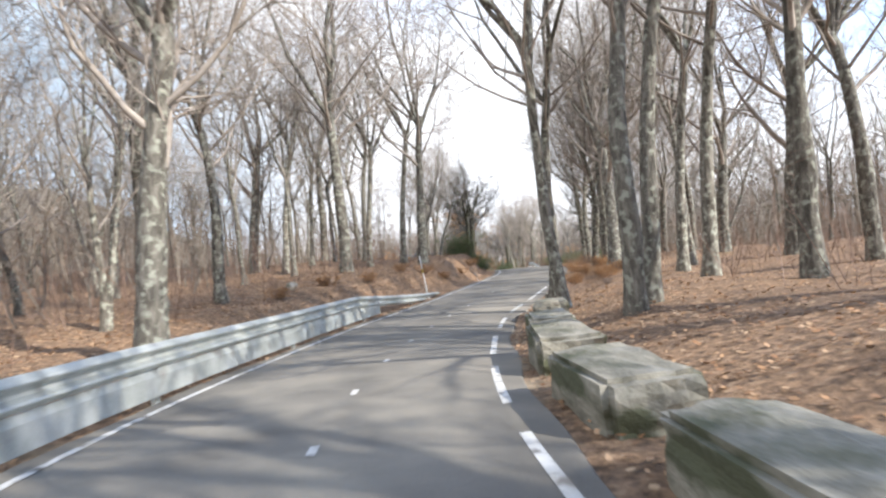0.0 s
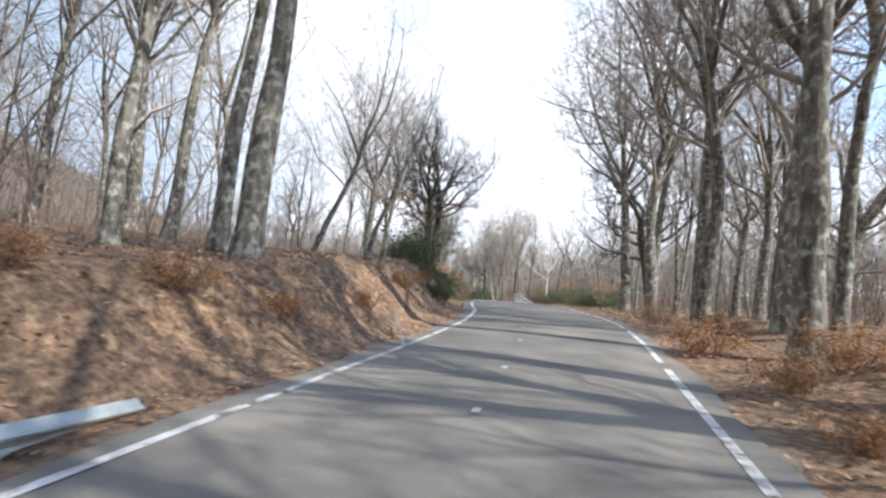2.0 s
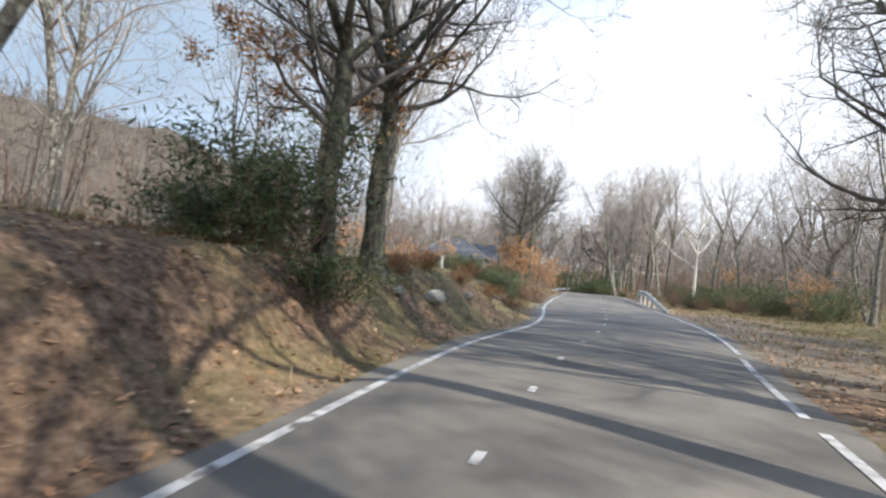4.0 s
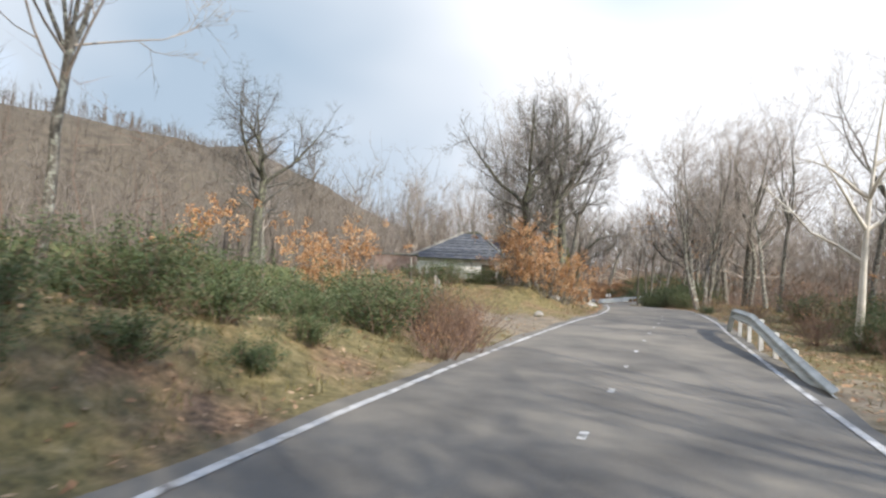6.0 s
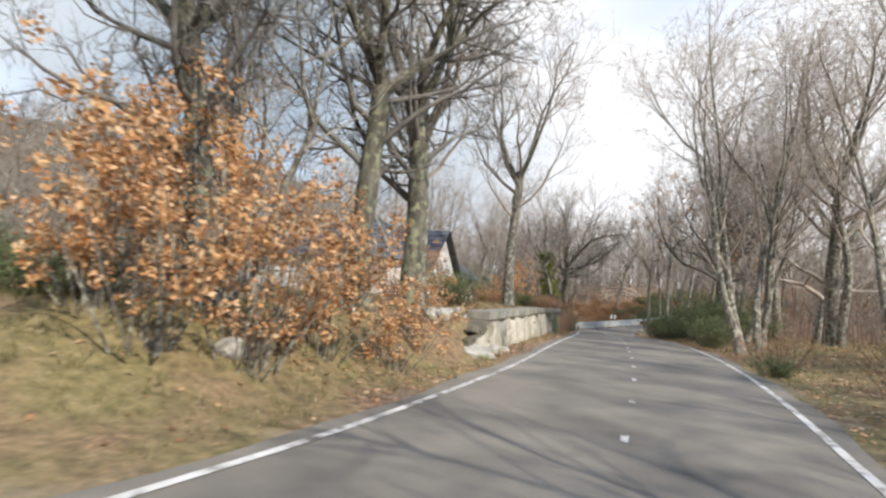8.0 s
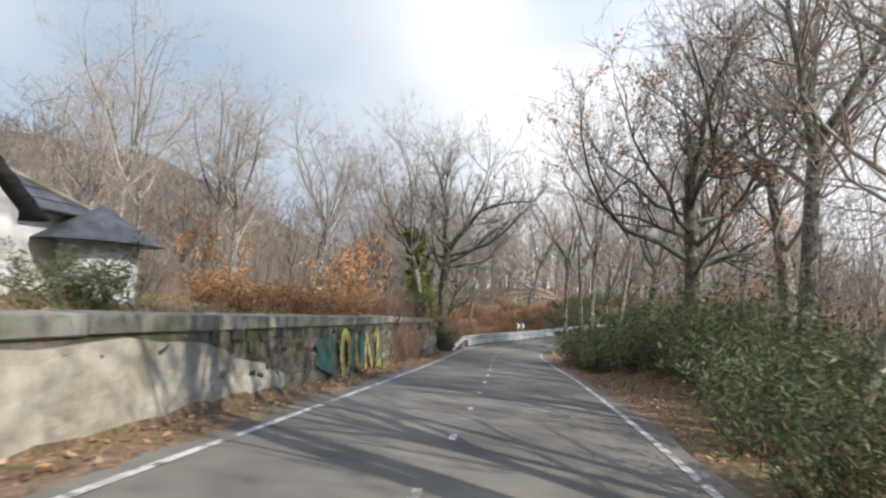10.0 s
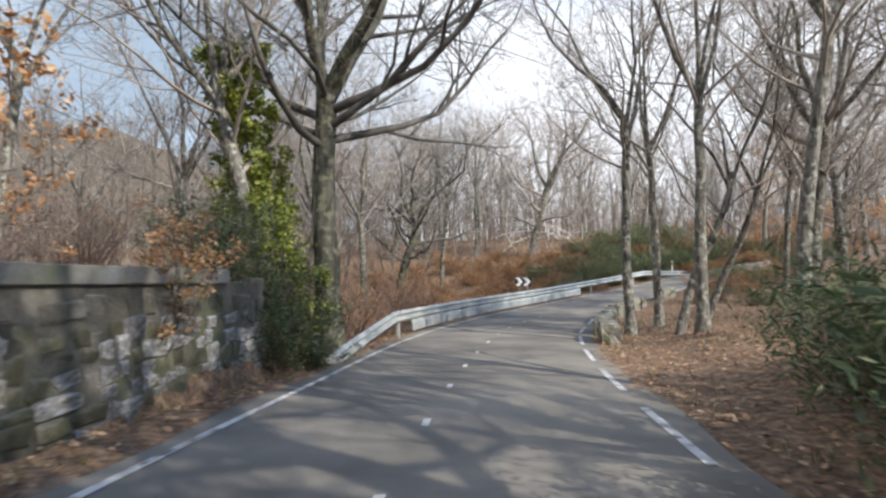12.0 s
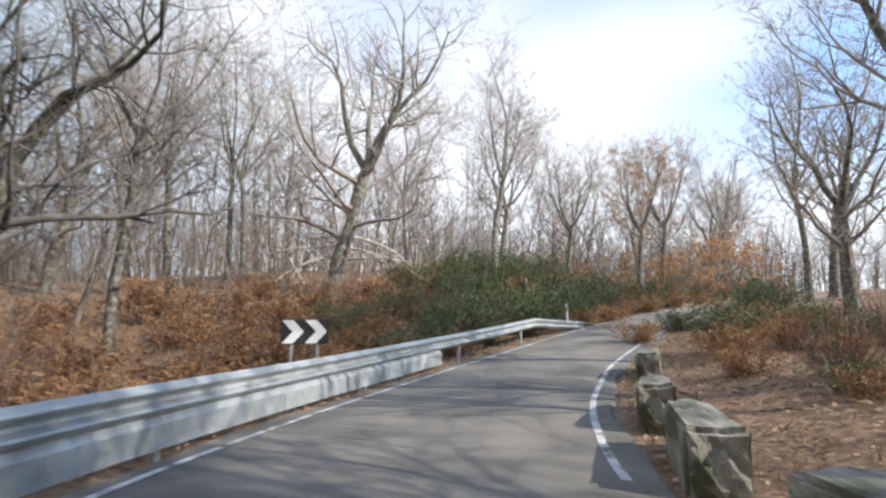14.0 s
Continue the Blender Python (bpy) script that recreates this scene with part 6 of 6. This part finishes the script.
for x, y, h, r, lx, ly in ((5.7, 68.1, 1.05, 0.07, 0, 2), (5.55, 68.4, 0.8, 0.06, 0, -3), (6.05, 70.1, 1.0, 0.07, 0, 0), (4.7, 66.9, 1.25, 0.07, 0, 1), (4.3, 66.2, 1.0, 0.05, 0, 0),
                           (4.0, 66.4, 1.15, 0.05, 5, 28), (6.3, 70.4, 0.9, 0.045, -20, -20), (5.8, 68.7, 0.95, 0.022, 0, 4), (5.85, 69.0, 0.9, 0.02, 3, -6), (5.9, 69.3, 0.85, 0.024, 0, 8),
                           (5.95, 69.6, 0.95, 0.02, 2, -10), (6.0, 69.85, 0.6, 0.02, 0, 12), (0.5, 73.5, 1.1, 0.05, 0, 0), (-2.5, 71.5, 1.1, 0.05, 0, 2), (3.6, 74.5, 1.0, 0.05, 0, -2)):
    wood_post("fence_post", x, y, h, r, (lx, ly), M_OLDPOST)
for x, y, h, r, lx, ly in ((18.9, 149.0, 1.25, 0.05, 0, 0), (16.2, 147.0, 1.2, 0.05, 0, 4), (13.6, 147.5, 1.25, 0.05, 0, 8), (13.9, 147.4, 1.3, 0.045, 0, -32), (13.2, 147.6, 1.2, 0.045, 0, 30), (23.2, 146.0, 1.1, 0.05, 0, 0)):
    wood_post("fence_post", x, y, h, r, (lx, ly), label="pale weathered fence post at the wood's edge", group="wood edge fence posts")
for x, y, h in ((1.0, 58.3, 0.75), (2.2, 62.4, 0.5), (6.1, 52.2, 0.6)):
    wood_post("boundary_post", x, y, h, 0.055, (0, 1), M_WHITEPOST, "short white boundary post in the scrub", "boundary posts")


def marker_pole(x, y, h, r, lean, band, label):
    p = new("marker_pole")
    tagged(p, label, "marker pole", "marker poles")
    for name, a, b, m in (("pole", -0.3, h, M_WHITEPOST), ("band", band, band + 0.16, M_YELLOW))[:2 if band else 1]:
        tb = Tubes()
        k = 1.0 if name == "pole" else 1.12
        tb.add([(0, 0, a), (0, 0, b)], [r * k, r * k], 8, cap=True)
        part(name, mesh_from(name, tb.v, tb.f, m, True), p, "" if name == "pole" else "yellow band")
    p.matrix_basis = pose(x, y, gz(x, y), *lean, 0)
    return p


marker_pole(0.98, 21.75, 1.75, 0.022, (-3, -7), 1.05, "leaning white snow pole with a yellow band")
marker_pole(3.75, 26.6, 0.62, 0.011, (-4, -16), 0, "short leaning white marker stick")
q = along(142.3, HALF + 0.55)
marker_pole(q.x, q.y, 1.05, 0.05, (0, 0), 0.75, "white delineator post past the rail's end")


# ------------------------------------------------------------------ loose rocks
rk_rng = random.Random(12)
for x, y, s in ((10.2, 68.5, 0.32), (6.9, 44.7, 0.45), (7.4, 46.6, 0.25), (6.4, 43.6, 0.25), (-3.8, 19.2, 0.45), (9.5, 66.0, 0.2), (5.6, 45.9, 0.35), (4.2, 54.3, 0.5), (10.5, 73.2, 0.36)):
    r = new("rock", rk_rng.choice(ROCK_KINDS))
    r.matrix_basis = pose(x, y, gz(x, y) + s * 0.16, rk_rng.uniform(-15, 15), rk_rng.uniform(-15, 15), rk_rng.uniform(0, 360)) @ Matrix.Scale(s, 4)
    tagged(r, "pale lichened granite rock in the grass", "rock", "rocks")


# ------------------------------------------------------------------ ivy tree
def ivy_on(x, y, height):
    rng = random.Random(15)
    centres = []
    for k in range(300):
        t = rng.random() ** 0.8
        a = rng.uniform(0, 6.28)
        rr = (0.78 * (1 - 0.6 * t) + 0.18 + 0.22 * math.sin(7 * t + 2 * a) ** 2) * rng.uniform(0.35, 1)
        centres.append((math.cos(a) * rr, math.sin(a) * rr, 0.3 + height * t, 0.24 - 0.08 * t))
    for k in range(7):                            # a few sprays out along the limbs
        t, a = rng.uniform(0.3, 0.95), rng.uniform(0, 6.28)
        for j in range(6):
            centres.append((math.cos(a) * (0.4 + 0.16 * j), math.sin(a) * (0.4 + 0.16 * j), height * t + 0.1 * j, 0.17))
    iv = new("ivy")
    tb = Tubes()
    for k in range(26):
        a = rng.uniform(0, 6.28)
        pts, rad = grow(rng, Vector((math.cos(a) * 0.3, math.sin(a) * 0.3, -0.1)), Vector((math.cos(a) * 0.05, math.sin(a) * 0.05, 1)), height * rng.uniform(0.5, 1.0), 0.025, 7, 0.12, 0.05)
        tb.add(pts, rad, 5, tip=True)
    part("vine_tangle", mesh_from("vine_tangle", tb.v, tb.f, M_DARKTWIG, True), iv)
    part("foliage", leaf_cloud("foliage", rng, centres, 52, 0.085, M_IVY, 0.8, 0.0, 1.1), iv)
    iv.matrix_basis = pose(x, y, gz(x, y), 0, -11, 0)
    tagged(iv, "yellow-green ivy climbing up an oak trunk", "ivy")


ivy_on(9.9, 117.2, 6.6)


# ------------------------------------------------------------------ dead pale tree
def dead_tree(x, y):
    rng = random.Random(19)
    tb, lb = Tubes(), Tubes()
    pts, rad = grow(rng, Vector((0, 0, -0.3)), Vector((0.02, 0, 1)), 6.5, 0.115, 8, 0.03, 0.03)
    tb.add(pts, rad, 8)
    for k, (a, t, ln) in enumerate(((3.0, 0.45, 3.4), (3.4, 0.55, 2.6), (0.2, 0.6, 2.4), (2.7, 0.7, 2.0), (0.5, 0.75, 1.8), (1.8, 0.5, 2.0), (4.6, 0.65, 1.8))):
        i = int(t * 8)
        p2, r2 = grow(rng, pts[i], Vector((math.cos(a), math.sin(a), 0.55)), ln, 0.06, 5, 0.18, 0.05)
        lb.add(p2, r2, 5)
        for m in range(5):
            j = rng.randint(1, 4)
            p3, r3 = grow(rng, p2[j], (p2[j + 1] - p2[j]).normalized() + Vector((rng.gauss(0, 0.6), rng.gauss(0, 0.6), rng.gauss(0.2, 0.5))), ln * rng.uniform(0.25, 0.5), 0.02, 3, 0.2, 0.05)
            lb.add(p3, r3, 4)
    t = new("dead_tree")
    part("trunk", mesh_from("trunk", tb.v, tb.f, M_DEADWOOD, True), t)
    part("bough_work", mesh_from("bough_work", lb.v, lb.f, M_DEADWOOD, True), t)
    t.matrix_basis = pose(x, y, gz(x, y))
    tagged(t, "dead tree with a bleached white trunk", "tree")


dead_tree(18.5, 65.9)


# pale broken boughs under the oak past the bend
def fallen_bough(x, y, z, turn, length, seed):
    rng = random.Random(seed)
    tb = Tubes()
    a = math.radians(turn)
    pts, rad = grow(rng, Vector((0, 0, z)), Vector((math.cos(a), math.sin(a), 0.12)), length, 0.07, 7, 0.13, -0.055)
    tb.add(pts, rad, 6, tip=True)
    for k in range(6):
        i = rng.randint(2, 6)
        p2, r2 = grow(rng, pts[i], (pts[i + 1] - pts[i]).normalized() + Vector((rng.gauss(0, 0.7), rng.gauss(0, 0.7), rng.gauss(0.1, 0.5))), length * rng.uniform(0.2, 0.4), 0.028, 3, 0.2, 0.0)
        tb.add(p2, r2, 4, tip=True)
    b = new("fallen_bough", mesh_from("fallen_bough", tb.v, tb.f, M_DEADWOOD, True))
    b.matrix_basis = pose(x, y, gz(x, y))
    tagged(b, "pale broken bough propped against an oak", "branch", "fallen boughs")


for k, (turn, z, length) in enumerate(((185, 1.7, 3.6), (205, 1.2, 3.0), (-10, 1.6, 3.4), (12, 2.1, 3.8), (-35, 1.2, 2.8), (165, 2.2, 3.0))):
    fallen_bough(15.6, 145.7, z, turn, length, 200 + k)


# ------------------------------------------------------------------ low growth and litter
def undergrowth():
    rng = random.Random(23)
    tb = Tubes()
    n = 0
    while n < 7500:
        x, y = rng.uniform(-26, 46), rng.uniform(0, 175)
        d, v, _z = (float(q[0]) for q in near_road(x, y))
        if abs(d) < (5.2 if d > 0 else 6.5) or abs(d) > 30 or open_land(d, v) or (d > 0 and 78 < v < 116 and d < 8):
            continue
        n += 1
        h = 0.6 + 3.4 * rng.random() ** 1.7
        pts, rad = grow(rng, Vector((x, y, gz(x, y) - 0.05)), Vector((rng.gauss(0, 0.22), rng.gauss(0, 0.22), 1)), h, 0.012, 2, 0.12, 0.05)
        tb.add(pts, rad, 3, tip=True)
        for _ in range(7):
            i = rng.randint(0, 1)
            p = pts[i].lerp(pts[i + 1], rng.random())
            p2, r2 = grow(rng, p, Vector((rng.gauss(0, 0.7), rng.gauss(0, 0.7), rng.uniform(0.2, 1))), h * rng.uniform(0.2, 0.5), 0.006, 1, 0.1, 0)
            tb.add(p2, r2, 3, tip=True)
    tagged(new("undergrowth", mesh_from("undergrowth", tb.v, tb.f, M_BRAMBLE)), "thin leafless saplings and stems under the oaks", "undergrowth", kind="stuff")


undergrowth()


def scatter(name, n, seed, where, make, material, label, category):
    rng = random.Random(seed)
    v, f = [], []
    m = 0
    xs = [(rng.uniform(-12, 30), rng.uniform(0, 150)) for _ in range(n * 6)]
    arr = np.array(xs)
    d, vv, _z = near_road(arr[:, 0], arr[:, 1])
    z = ground_z(arr[:, 0], arr[:, 1])
    for i in range(len(xs)):
        if m >= n or not where(d[i], vv[i], rng):
            continue
        m += 1
        make(v, f, arr[i, 0], arr[i, 1], z[i], rng)
    tagged(new(name, mesh_from(name, v, f, material)), label, category, kind="stuff")


def litter_leaf(v, f, x, y, z, rng):
    a = rng.uniform(0, 6.28)
    s = rng.uniform(0.026, 0.055)
    t = Vector((math.cos(a), math.sin(a), rng.uniform(-0.4, 0.4))) * s
    u = Vector((-math.sin(a), math.cos(a), rng.uniform(-0.5, 0.5))) * s * 0.55
    p = Vector((x, y, z + rng.uniform(0.01, 0.05)))
    k = len(v)
    v += [tuple(p - t), tuple(p + u), tuple(p + t), tuple(p - u)]
    f += [(k, k + 1, k + 2), (k, k + 2, k + 3)]


def blade(v, f, x, y, z, rng):
    for _ in range(5):
        a = rng.uniform(0, 6.28)
        h = rng.uniform(0.06, 0.2)
        q = Vector((x + rng.gauss(0, 0.05), y + rng.gauss(0, 0.05), z - 0.01))
        w = Vector((math.cos(a), math.sin(a), 0)) * 0.008
        tip = q + Vector((rng.gauss(0, 0.07), rng.gauss(0, 0.07), h))
        k = len(v)
        v += [tuple(q - w), tuple(q + w), tuple(tip)]
        f.append((k, k + 1, k + 2))


def in_litter(d, v, rng):
    e = abs(d) - float(paved(d, v))
    if not 0.05 < e < 12:
        return False
    if d > 0 and 44 < v < 73:
        return rng.random() < (0.25 if v < 58 else 0.1)
    if d > 0 and v < 80 and e < 6:
        return True
    return rng.random() < (0.8 if e < 4 else 0.35)


def in_grass(d, v, rng):
    e = abs(d) - float(paved(d, v))
    if not 0.25 < e < 12:
        return False
    if d > 0:
        if 60.5 < v < 70 and e < 9:
            return rng.random() < 0.06
        return (38 < v < 116 or v > 120) and rng.random() < (0.9 if v < 116 else 0.3)
    return v > 34 and rng.random() < (0.9 if 42 < v < 100 and e > 2 else 0.25)


scatter("fallen_leaves", 110000, 41, in_litter, litter_leaf, M_LITTER, "fallen brown oak leaves on the verges and banks", "leaf litter")
scatter("grass_tufts", 22000, 42, in_grass, blade, M_GRASS, "short yellowed winter grass on the verges", "grass")
